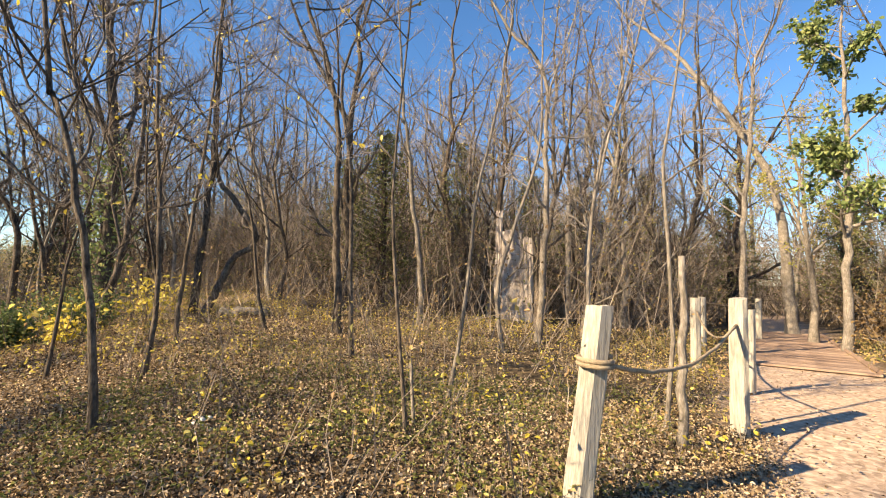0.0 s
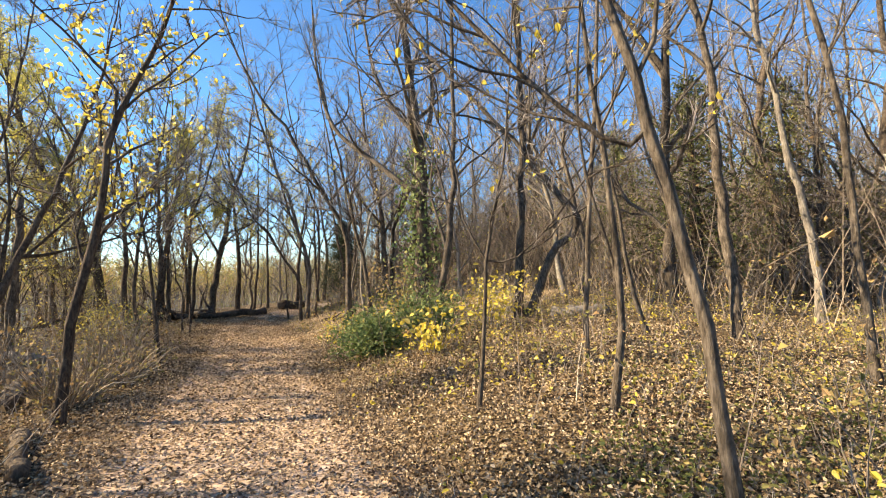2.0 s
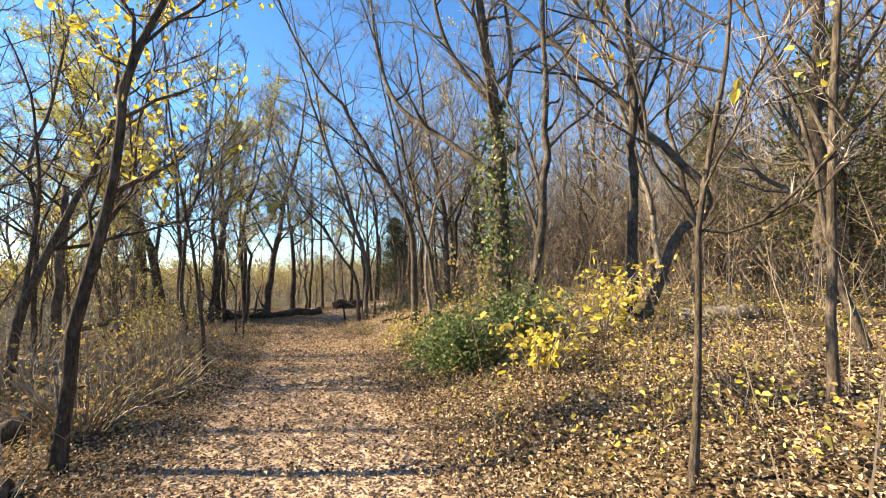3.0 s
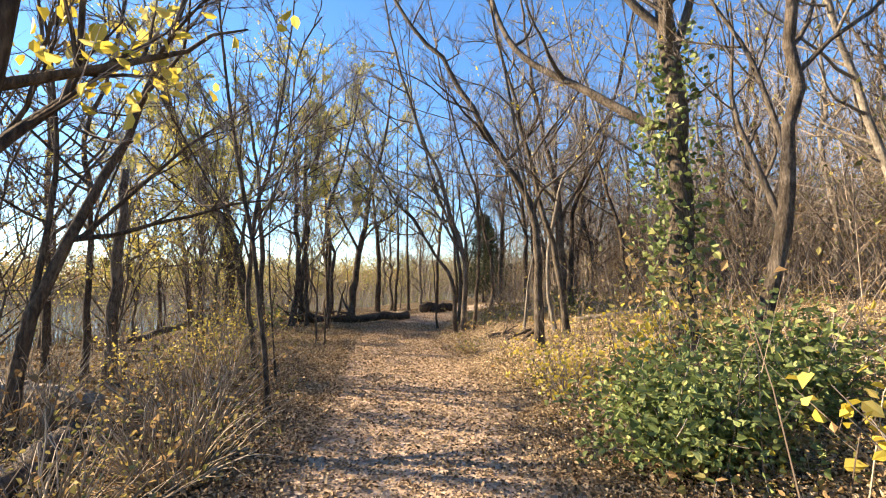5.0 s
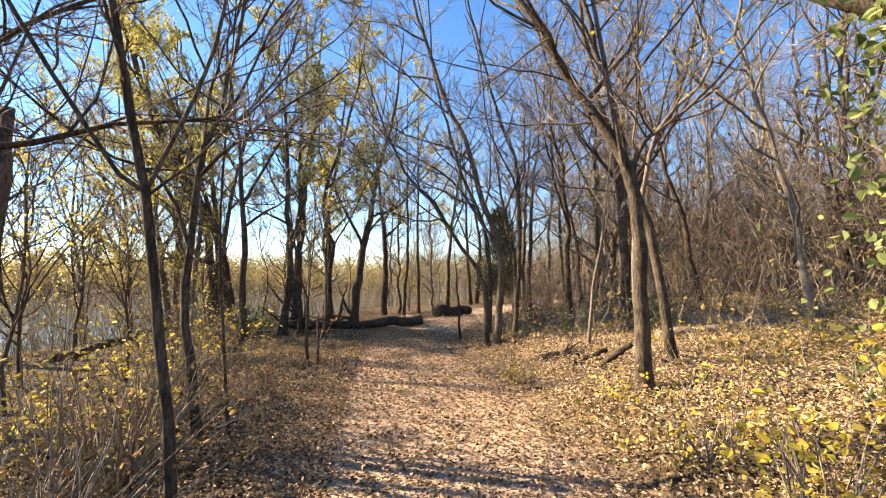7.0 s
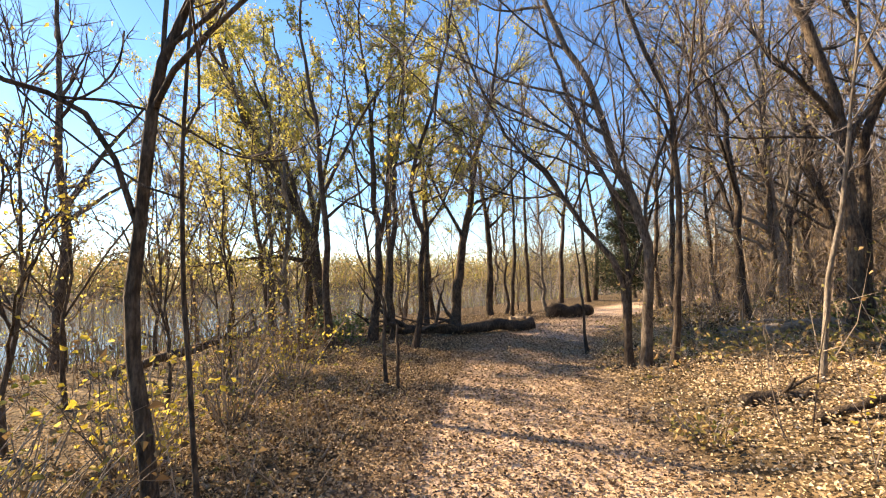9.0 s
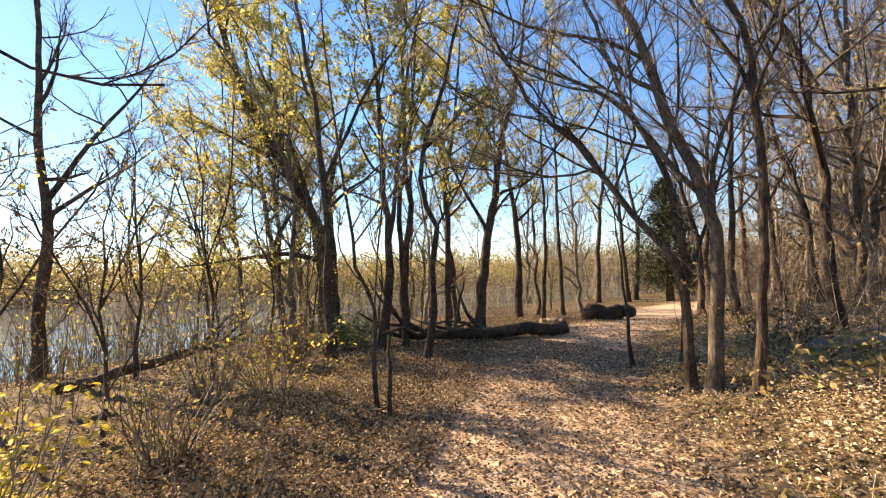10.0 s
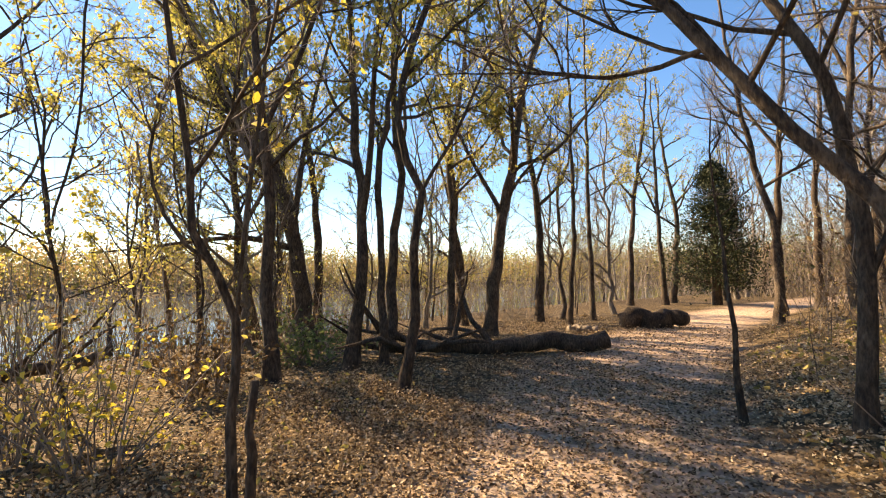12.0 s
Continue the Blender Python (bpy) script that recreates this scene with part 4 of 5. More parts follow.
def woods():
    rng = np.random.default_rng(5)
    label = "bare tree standing in the leafless woods"
    kinds = []
    for k, (x, y, r, tall, bark, leaf, n) in enumerate(((-2.5, 24, 0.13, 12, BARK, None, 0), (5, 27, 0.12, 11, PALE_BARK, None, 0), (-9, 22, 0.11, 11, BARK, YELLOW, 250), (-5, 29, 0.15, 13, DARK_BARK, None, 0), (-15, 23, 0.1, 10, BARK, DRY, 350), (10, 31, 0.08, 9, PALE_BARK, WILLOW, 300))):
        kinds.append(tree("tree", x, y, r, tall, (0.02, 0.0), (0.05 - 0.03 * k, 0.02), bark, 0.1, 17, 3.4, 4.6, leaf, n, 0.08, 1, 200 + k, label, "woods", split=False, crook=0.15))

    def fill(count, box, low, high, size=(0.75, 1.2), spur=2.2):
        done = 0
        while done < count:
            x, y = rng.uniform(box[0], box[1]), rng.uniform(box[2], box[3])
            d = float(beside(TRAIL, x, y))
            if not low < d < high or abs(float(beside(SPUR, x, y))) < spur:
                continue
            k = kinds[rng.integers(0, len(kinds))]
            copy_thing(k, pose(x, y, on(x, y), 0, 0, rng.uniform(0, 360)) @ Matrix.Scale(rng.uniform(*size), 4))
            done += 1
    for k, x, y, size in ((0, 9.3, 17.6, 1.1), (3, 13.2, 20.6, 1.2), (1, 18.0, 14.2, 1.05), (3, 15.2, 12.4, 0.9), (0, 20.5, 19.5, 1.15), (2, 6.0, 17.5, 1.0), (5, 11.2, 23.0, 1.1)):
        copy_thing(kinds[k], pose(x, y, on(x, y), 0, 0, 70 * k + 25) @ Matrix.Scale(size, 4))
    fill(40, (-26, 4, 14, 34), 6.5, 30)
    fill(26, (-4, 14, 12, 36), 9, 40)
    fill(26, (12, 36, 8, 40), 4, 60, spur=3.2)
    fill(26, (-34, 14, 34, 58), -4, 60, (0.9, 1.35))
    # Next two fills: unseen trees, added to throw shadows over the start.
    fill(7, (-1, 14, -14, -4), -12, -3.2, (0.7, 1.0), 3)
    fill(16, (-15, -1.5, -8, 0.8), -9, -2.7, (0.6, 0.95))
    fill(2, (-19, -12, -5, 5), -9, -4.5, (0.55, 0.8))
    fill(7, (-32, -20, 2, 20), -14, -6.5, (0.6, 0.9))
    fill(10, (-36, -22, 18, 40), -12, -3.0, (0.7, 1.0))
    fill(16, (-26, -15, 18, 34), 2.8, 12, (0.65, 1.0))
    fill(9, (-46, -27, 38, 60), -24, -2.2, (0.8, 1.2))
    fill(12, (-27, -12, 34, 60), 2.2, 20, (0.8, 1.2))


woods()
for i, (x, y, tall) in enumerate(((-17.2, 19.6, 10), (-15.6, 21.0, 11), (-18.4, 24.6, 11), (-14.6, 17.4, 9.5), (-16.9, 23.0, 12), (-12.0, 19.6, 11))):
    tree("tree", x, y, 0.085, tall, (0.02 - 0.02 * i, 0.01), (0.1 - 0.06 * i, 0.03), DARK_BARK, 0.22, 13, 4.2, 8.0, WILLOW, 420, 0.075, 1, 940 + i, "slim dark tree with a fine twig crown and last leaves", "slope trees", crook=0.11)
for i, (x, y, tall) in enumerate(((21.5, 27.5, 12), (25.5, 27.0, 11), (18.6, 27.0, 12), (29.0, 31.5, 13), (23.5, 33.5, 13), (15.2, 24.5, 11), (12.2, 14.9, 8.5), (30.5, 26.5, 12))):
    tree("tree", x, y, 0.13, tall, (0.02, 0.01), (0.06 - 0.03 * i, 0.03), PALE_BARK, 0.25, 11, 3.8, 5.0, WILLOW, 1300, 0.12, 1, 900 + i, "tall pale tree with thinning yellow-green leaves", "trees along the fenced trail", split=False)


def brush(name, count, box, low, high, tall, leaf_count, leaf_mat, leaf_size, stem_mat, label, seed, spread=0.35, droop=0.0, radius=0.006, spur=1.9, side=3):
    """Thin upright stems and the leaves on them, scattered beside the paths."""
    rng = np.random.default_rng(seed)
    x, y = rng.uniform(box[0], box[1], count * 6), rng.uniform(box[2], box[3], count * 6)
    d = beside(TRAIL, x, y)
    keep = (d > low) & (d < high) & (np.abs(beside(SPUR, x, y)) > spur)
    x, y = x[keep][:count], y[keep][:count]
    n = len(x)
    start = np.stack([x, y, height(x, y) - 0.03], 1)
    way = np.stack([rng.normal(0, spread, n), rng.normal(0, spread, n), np.ones(n)], 1)
    way /= np.linalg.norm(way, axis=1)[:, None]
    length = rng.uniform(tall[0], tall[1], n)
    v, f, tips = twig_mesh(start, way, length, rng.uniform(0.6, 1.3, n) * radius, rng, tall[1] > 2.5)
    k = np.repeat(np.arange(n), side)
    s2 = start[k] + (tips[k] - start[k]) * rng.uniform(0.25, 0.9, n * side)[:, None]
    w2 = way[k] + rng.normal(size=(n * side, 3)) * (0.6 if side < 5 else 0.85)
    w2 /= np.linalg.norm(w2, axis=1)[:, None]
    v2, f2, tips2 = twig_mesh(s2, w2, length[k] * rng.uniform(0.15, 0.45, n * side), np.full(n * side, radius * 0.5), rng, True)
    f = f + [tuple(i + len(v) for i in q) for q in f2]
    root = mesh_object(name, np.concatenate([v, v2]).tolist(), f, stem_mat)
    tagged(root, label, "undergrowth", kind="stuff")
    if leaf_count:
        p = rng.integers(0, n * side, leaf_count)
        place = s2[p] + (tips2[p] - s2[p]) * rng.uniform(0, 1.05, leaf_count)[:, None] + rng.normal(size=(leaf_count, 3)) * 0.04
        v, f = leaf_mesh(place, rng.uniform(0.6, 1.4, leaf_count) * leaf_size, rng, 0, 0.3 + droop, 0.6)
        mesh_object("foliage", v.tolist(), f, leaf_mat, root)["kind"] = "stuff"


brush("brushwood", 2600, (-24, 26, 9, 40), 7.5, 45, (1.2, 4.2), 16000, DRY, 0.08, BRUSH_TWIG, "dense leafless brushwood under the trees", 301, 0.6, radius=0.011, spur=2.6)
brush("brushwood", 1500, (-36, 24, 28, 62), 2.5, 60, (2.0, 5.5), 20000, DRY, 0.11, BRUSH_TWIG, "tangled brushwood closing the woods behind", 302, 0.6, radius=0.016, spur=2.6)
brush("far_thicket", 4200, (-42, 36, 24, 72), 3.0, 70, (2.5, 8.5), 26000, DRY, 0.16, BRUSH_TWIG, "grey-brown tangle of distant leafless trees", 309, 0.38, radius=0.028, spur=3.0, side=9)
brush("far_thicket", 1500, (20, 46, 2, 50), 4, 80, (2.5, 8.0), 8000, DRY, 0.16, BRUSH_TWIG, "grey-brown tangle of distant leafless trees", 310, 0.6, radius=0.026, spur=0.0, side=9)
brush("far_thicket", 1600, (-26, 12, 16, 30), 9, 40, (2.0, 6.0), 7000, NEEDLE, 0.1, BRUSH_TWIG, "grey-brown thicket of young leafless trees", 311, 0.6, radius=0.016, spur=3.0, side=9)
brush("far_thicket", 1500, (-46, -14, 38, 66), -26, 60, (2.0, 7.5), 12000, NEEDLE, 0.15, BRUSH_TWIG, "brown and olive thicket where the path goes out of sight", 313, 0.38, radius=0.022, side=9)
brush("bank_thicket", 520, (-23, -11.5, 16, 30), 2.4, 10, (0.7, 2.6), 3000, DRY, 0.07, BRUSH_TWIG, "brown leafless thicket on the wooded bank", 314, 0.45, radius=0.008, side=5)
brush("shore_thicket", 1300, (-44, -21, -6, 36), -17, -7, (1.2, 3.8), 7000, WILLOW, 0.08, TWIG, "thin lakeside thicket with yellow-green leaves", 312, 0.28, radius=0.012)
brush("undergrowth", 650, (-20, 4, 2, 24), 2.0, 9, (0.4, 1.6), 2600, WEED, 0.055, BRUSH_TWIG, "low thin stems with yellowing leaves", 303, 0.3)
brush("lakeside_scrub", 1000, (-34, -14, 0, 24), -15, -5.4, (0.5, 1.7), 5000, DRY, 0.065, BRUSH_TWIG, "tangled lakeside scrub with a few yellow leaves", 304, 0.45, radius=0.007)
brush("path_scrub", 620, (-15.5, -4, -2, 10), -4.4, -1.6, (0.3, 1.2), 1500, DRY, 0.06, PALE_TWIG, "dry brown scrub along the path", 305, 0.6, radius=0.005)
brush("reeds", 2800, (-48, -22, -8, 40), -24, -9, (0.4, 0.95), 0, REED, 0.1, REED, "tall dry reeds along the lake shore", 306, 0.12, radius=0.012)
brush("brushwood", 300, (-24, 14, -16, 4), -14, -6, (1.0, 3.2), 3000, WEED, 0.11, TWIG, "thin brushwood behind the path", 307, 0.35, radius=0.009, spur=4)


def far_shore():
    rng = np.random.default_rng(8)
    pts, size = [], []
    for _ in range(11000):
        x, y = rng.uniform(-260, -60), rng.uniform(-120, 260)
        e = -float(beside(TRAIL, x, y)) - 1.4
        if not 104 < e < 150:
            continue
        tall, wide = rng.uniform(4.0, 10.5), rng.uniform(1.8, 4.5)
        n = 54
        a, u = rng.uniform(0, 6.283, n), rng.uniform(0, 1, n)
        w = wide * np.sqrt(np.clip(1.05 - (u - 0.45) ** 2 * 3, 0.05, 1)) * rng.uniform(0.3, 1, n)
        pts.append(np.stack([x + np.cos(a) * w, y + np.sin(a) * w, on(x, y) + u * tall], 1))
        size.append(rng.uniform(0.35, 0.8, n))
    v, f = leaf_mesh(np.concatenate(pts), np.concatenate(size), rng, 0, 0, 0.8)
    tagged(mesh_object("far_woods", v.tolist(), f, WEED), "olive and brown woods on the far lake shore", "woods", kind="stuff")


far_shore()


# ---- evergreens ----
def cedar(x, y, tall, wide, seed, label, mat=None, n=4500):
    rng = np.random.default_rng(seed)
    root = new("cedar")
    root.location = (x, y, on(x, y))
    t = Tubes()
    t.line([(0, 0, -0.1), (0.03, 0, tall * 0.4), (0, 0.04, tall * 0.97)], (wide * 0.09, wide * 0.06, 0.015), 8)
    t.object("trunk", DARK_BARK, root)
    sprays = 230
    u = rng.uniform(0.1, 1.0, sprays)
    a = rng.uniform(0, 6.283, sprays)
    reach = wide * (1.05 - u) ** 0.75 * rng.uniform(0.55, 1.1, sprays)
    start = np.stack([np.zeros(sprays), np.zeros(sprays), u * tall], 1)
    way = np.stack([np.cos(a), np.sin(a), rng.uniform(-0.05, 0.45, sprays)], 1)
    b = Tubes()
    for k in range(sprays):
        b.line([start[k], start[k] + way[k] * reach[k] * 0.5, start[k] + way[k] * reach[k]], (0.02, 0.012, 0.004), 3)
    b.object("branchwork", DARK_BARK, root)["kind"] = "stuff"
    k = rng.integers(0, sprays, n)
    place = start[k] + way[k] * (reach[k] * rng.uniform(0.25, 1.05, n))[:, None] + rng.normal(size=(n, 3)) * (0.06 + 0.1 * reach[k])[:, None]
    v, f = leaf_mesh(place, rng.uniform(0.07, 0.17, n), rng, 0, 0.1, 0.4)
    mesh_object("foliage", v.tolist(), f, mat or NEEDLE, root)["kind"] = "stuff"
    tagged(root, label, "evergreen tree")


cedar(-25.9, 30.2, 6.2, 2.5, 401, "dark green young cedar beside the path", DARK_NEEDLE, 18000)
OLIVE = "broad olive-green juniper among bare trees"
cedar(-2.2, 16.0, 6.2, 2.4, 402, OLIVE)
cedar(0.8, 19.5, 7.0, 2.8, 403, OLIVE)
cedar(3.9, 20.0, 6.0, 2.8, 404, OLIVE)
cedar(7.5, 24.5, 7.0, 3.0, 405, OLIVE)
cedar(11.0, 24.0, 7.5, 3.0, 406, OLIVE)
cedar(-4.6, 21.0, 6.0, 2.4, 407, OLIVE)
cedar(20.5, 23.0, 7.0, 2.6, 408, OLIVE)
cedar(15.0, 23.5, 6.5, 2.8, 409, OLIVE)
cedar(24.0, 26.0, 8.0, 3.2, 410, OLIVE)


# ---- bushes ----
def bush(x, y, wide, tall, stems, leaf_n, leaf_size, mat, seed, label, stem_mat=None, slim=0.62):
    rng = np.random.default_rng(seed)
    root = new("bush")
    root.location = (x, y, on(x, y))
    t, tips = Tubes(), []
    for _ in range(stems):
        a, o = rng.uniform(0, 6.283), rng.uniform(0.1, 1.0)
        foot = np.array((math.cos(a) * wide * 0.2, math.sin(a) * wide * 0.2, -0.04))
        d = np.array((math.cos(a) * o * wide / tall, math.sin(a) * o * wide / tall, 1.0))
        q, _ = bent(rng, foot, d / np.linalg.norm(d), math.hypot(tall, wide * o * 0.6) * rng.uniform(0.65, 1.05), 6, 0.14, -0.03)
        t.line(q, np.linspace(0.009, 0.003, 7), 3)
        tips.append(q)
    t.object("stem_tangle", stem_mat or TWIG, root)["kind"] = "stuff"
    if leaf_n:
        tips = np.array(tips)
        k, s = rng.integers(0, stems, leaf_n), rng.integers(2, 7, leaf_n)
        place = tips[k, s] + rng.normal(size=(leaf_n, 3)) * np.array((0.14, 0.14, 0.1)) * (0.5 + wide * 0.35)
        place[:, 2] = np.maximum(place[:, 2], 0.03)
        v, f = leaf_mesh(place, rng.uniform(0.6, 1.3, leaf_n) * leaf_size, rng, 0.35, 0.15, slim, True)
        mesh_object("foliage", v.tolist(), f, mat, root)["kind"] = "stuff"
    tagged(root, label, "bush")


bush(-7.6, 8.0, 0.52, 0.85, 60, 4600, 0.058, GREEN, 501, "dense leafy green bush at the path edge")
bush(-7.1, 8.9, 0.6, 0.95, 44, 2000, 0.065, GREEN, 502, "green bush turning yellow behind the path")
bush(-9.1, 9.15, 0.5, 0.7, 26, 240, 0.06, YELLOW, 503, "yellow-leaved bush at the path edge")
bush(-9.75, 9.95, 0.5, 0.55, 16, 60, 0.06, YELLOW, 504, "low yellow-leaved bush at the path edge")
bush(-8.55, 10.0, 0.55, 0.95, 20, 190, 0.085, YELLOW, 505, "bush with large pale yellow leaves")
bush(-6.3, 7.6, 0.5, 0.8, 16, 160, 0.1, YELLOW, 506, "young shrub with yellow leaves")
bush(-6.0, 9.2, 0.7, 1.2, 20, 320, 0.09, YELLOW, 507, "thin shrub with yellow leaves")
bush(-12.7, 11.85, 0.5, 0.32, 20, 130, 0.06, WEED, 508, "low yellowing plants on the leafy bank")
bush(-15.3, 7.7, 0.7, 1.2, 30, 420, 0.06, YELLOW, 509, "shrub with small yellow leaves")
bush(-18.3, 9.8, 0.8, 1.3, 32, 380, 0.06, YELLOW, 510, "shrub with small yellow leaves")
bush(-18.9, 9.1, 0.8, 1.7, 50, 350, 0.06, WEED, 511, "straggling shrub with yellow-green leaves")
bush(-16.5, 8.6, 0.7, 1.2, 44, 300, 0.05, WEED, 512, "straggling shrub with yellow-green leaves")
bush(-20.6, 10.5, 0.9, 1.1, 40, 700, 0.07, DRY, 513, "low brown thicket by the lakeside trees")
bush(-22.3, 12.2, 1.0, 1.0, 40, 900, 0.08, GREEN, 514, "low green thicket by the lakeside trees")
bush(-10.6, 5.55, 0.8, 0.8, 120, 420, 0.045, WEED, 515, "tangle of dry stems and small leaves", PALE_TWIG)
bush(-11.9, 6.2, 0.9, 0.9, 120, 420, 0.045, DRY, 516, "tangle of dry brambles beside the path", PALE_TWIG)
bush(-9.9, 4.6, 0.8, 0.9, 110, 320, 0.045, WEED, 517, "tangle of dry brambles beside the path", PALE_TWIG)
bush(-13.2, 6.9, 0.9, 1.1, 110, 420, 0.05, WEED, 518, "bramble thicket with yellowing leaves", PALE_TWIG)
bush(-14.6, 6.4, 0.9, 1.1, 40, 340, 0.055, YELLOW, 519, "thicket with small yellow leaves")
bush(-13.0, 4.9, 0.9, 1.2, 100, 300, 0.05, DRY, 520, "tangle of dry brambles", PALE_TWIG)
bush(-9.0, 3.0, 0.7, 0.8, 90, 240, 0.045, DRY, 521, "dry brambles round a leaning tree", PALE_TWIG)
bush(7.9, 5.6, 1.0, 0.9, 50, 1700, 0.08, WEED, 522, "low green and yellow bush beside the trail")
bush(9.3, 7.6, 1.1, 1.1, 50, 1700, 0.08, WEED, 523, "low green and yellow bush beside the trail")
bush(11.2, 10.4, 1.1, 1.5, 50, 1300, 0.09, DRY, 524, "rust-brown leafy bush beside the trail")
bush(13.6, 13.6, 1.2, 1.8, 46, 1300, 0.1, DRY, 525, "rust-brown leafy bush beside the trail")
bush(-12.0, 15.2, 0.9, 0.9, 36, 500, 0.07, NEEDLE, 526, "low dark evergreen shrub on the bank")
bush(-7.9, 9.7, 0.5, 1.7, 10, 220, 0.08, WEED, 527, "tall thin shrub with yellow-green leaves")
bush(-14.7, 15.9, 0.8, 0.6, 26, 260, 0.07, DRY, 528, "low brown shrub beside the path")


def ivy(x, y, r, tall, lean, n, seed):
    rng = np.random.default_rng(seed)
    u, a = rng.beta(1.3, 1.2, n), rng.uniform(0, 6.283, n)
    rad = r * (1 - 0.5 * u) + np.abs(rng.normal(0, 0.26, n))
    place = np.stack([x + lean[0] * u * tall + np.cos(a) * rad, y + lean[1] * u * tall + np.sin(a) * rad, on(x, y) + u * tall], 1)
    v, f = leaf_mesh(place, rng.uniform(0.06, 0.12, n), rng, 0.1, 0.4, 0.8, True)
    tagged(mesh_object("ivy", v.tolist(), f, GREEN), "grey-green ivy climbing a stout trunk", "ivy", kind="stuff")


ivy(-8.42, 11.2, 0.2, 4.6, (0.0, 0.0), 1150, 61)


# ---- ground cover ----
def scatter(rng, count, box, dense):
    x, y = rng.uniform(box[0], box[1], count * 4), rng.uniform(box[2], box[3], count * 4)
    keep = rng.uniform(0, 1, count * 4) < dense(x, y)
    return x[keep][:count], y[keep][:count]


def litter(name, count, box, dense, size, mat, label, seed, lift=0.0, flat=0.85, slim=0.6, fine=False):
    rng = np.random.default_rng(seed)
    x, y = scatter(rng, count, box, dense)
    n = len(x)
    wide = rng.uniform(size[0], size[1], n)
    z = height(x, y) + 0.008 + wide * 0.2 * (1 - flat) + rng.uniform(0, 1, n) ** 2 * lift
    v, f = leaf_mesh(np.stack([x, y, z], 1), wide, rng, flat, 0, slim, fine)
    return tagged(mesh_object(name, v.tolist(), f, mat), label, "leaf litter", kind="stuff")


def patch(x, y):
    return np.clip(0.62 + 0.5 * np.sin(x * 0.9 + y * 0.5) * np.sin(y * 1.1 - x * 0.3) + 0.3 * np.sin(x * 2.7 - 1) * np.sin(y * 2.3), 0.12, 1)


def on_trail(x, y):
    return np.minimum(np.abs(beside(TRAIL, x, y)) - 1.1, np.abs(beside(SPUR, x, y)) - 1.0)


litter("fallen_leaves", 200000, (-26, 9, -3, 22), lambda x, y: np.where(on_trail(x, y) > 0, patch(x, y), np.where(np.abs(beside(SPUR, x, y)) < 1.2, 0.08, 0.5)) * np.clip(1.6 - np.abs(beside(TRAIL, x, y)) / 9, 0.1, 1), (0.022, 0.055), LITTER, "brown and tan fallen leaves covering the ground", 71, 0.09, 0.68)
litter("leaf_crumbs", 120000, (-20, 3, -1, 16), lambda x, y: np.clip(1.0 - on_trail(x, y) / 0.5, 0, 1) * np.where(np.abs(beside(SPUR, x, y)) < 1.2, 0.35, 1), (0.015, 0.045), LITTER, "crushed leaf crumbs trodden into the path", 72, 0.01, 0.92)
litter("bank_leaves", 170000, (-18, -6, 8, 22), lambda x, y: np.clip(beside(TRAIL, x, y) - 1.2, 0, 1) * (beside(TRAIL, x, y) < 9), (0.018, 0.045), SUNLIT_LITTER, "thick tan leaf cover on the bank, coloured paler for sunlight", 73, 0.08, 0.7)


litter("near_leaves", 170000, (-9.5, 4, 0.5, 10), lambda x, y: np.clip(on_trail(x, y) * 2 + 0.5, 0, 1) * (beside(TRAIL, x, y) > 0.9) * (beside(TRAIL, x, y) < 6.5) * (0.45 + 0.55 * patch(x, y)), (0.018, 0.046), LITTER, "deep curled leaf litter among the weeds", 74, 0.07, 0.45, 0.6)
litter("verge_leaves", 90000, (-20, -4, -1, 13), lambda x, y: (beside(TRAIL, x, y) < -0.9) * (beside(TRAIL, x, y) > -3.6) * 1.0, (0.018, 0.046), LITTER, "brown leaf litter along the path verge", 75, 0.07, 0.5, 0.6)


def weeds(name, count, box, dense, tall, mat, leaf, label, seed, per=8):
    rng = np.random.default_rng(seed)
    x, y = scatter(rng, count, box, dense)
    n = len(x)
    t = rng.uniform(tall[0], tall[1], n)
    k = np.repeat(np.arange(n), per)
    place = np.stack([x[k], y[k], height(x, y)[k]], 1) + np.stack([rng.normal(0, 0.09, n * per), rng.normal(0, 0.09, n * per), rng.uniform(0.15, 1, n * per) * t[k]], 1)
    v, f = leaf_mesh(place, rng.uniform(0.6, 1.3, n * per) * leaf, rng, 0.5, 0.1, 0.62, True)
    w = np.stack([rng.normal(0, 0.25, n), rng.normal(0, 0.25, n), np.ones(n)], 1)
    sv, sf, _ = twig_mesh(np.stack([x, y, height(x, y) - 0.02], 1), w, t, np.full(n, 0.0035), rng)
    root = tagged(mesh_object(name, sv.tolist(), sf, TWIG), label, "weeds", kind="stuff")
    mesh_object("foliage", v.tolist(), f, mat, root)["kind"] = "stuff"


weeds("woodland_weeds", 2700, (-9, 6, 1, 14), lambda x, y: np.clip(on_trail(x, y), 0, 1) * (beside(TRAIL, x, y) > 0) * patch(x, y) ** 3, (0.06, 0.3), WEED, 0.038, "low green and yellowing woodland plants", 81)
weeds("fence_weeds", 1500, (-3.5, 2.6, 1.4, 6.5), lambda x, y: np.clip(on_trail(x, y), 0, 1) * (beside(TRAIL, x, y) > 0) * patch(y, x) ** 2, (0.05, 0.2), MOSSY, 0.033, "low green plants between leaf litter beside the fence", 86)
weeds("yellow_seedlings", 420, (-12, 5, 1, 15), lambda x, y: np.clip(on_trail(x, y), 0, 1) * (beside(TRAIL, x, y) > 0) * 0.8, (0.15, 0.45), YELLOW, 0.05, "scattered seedlings with yellow leaves", 82, 9)
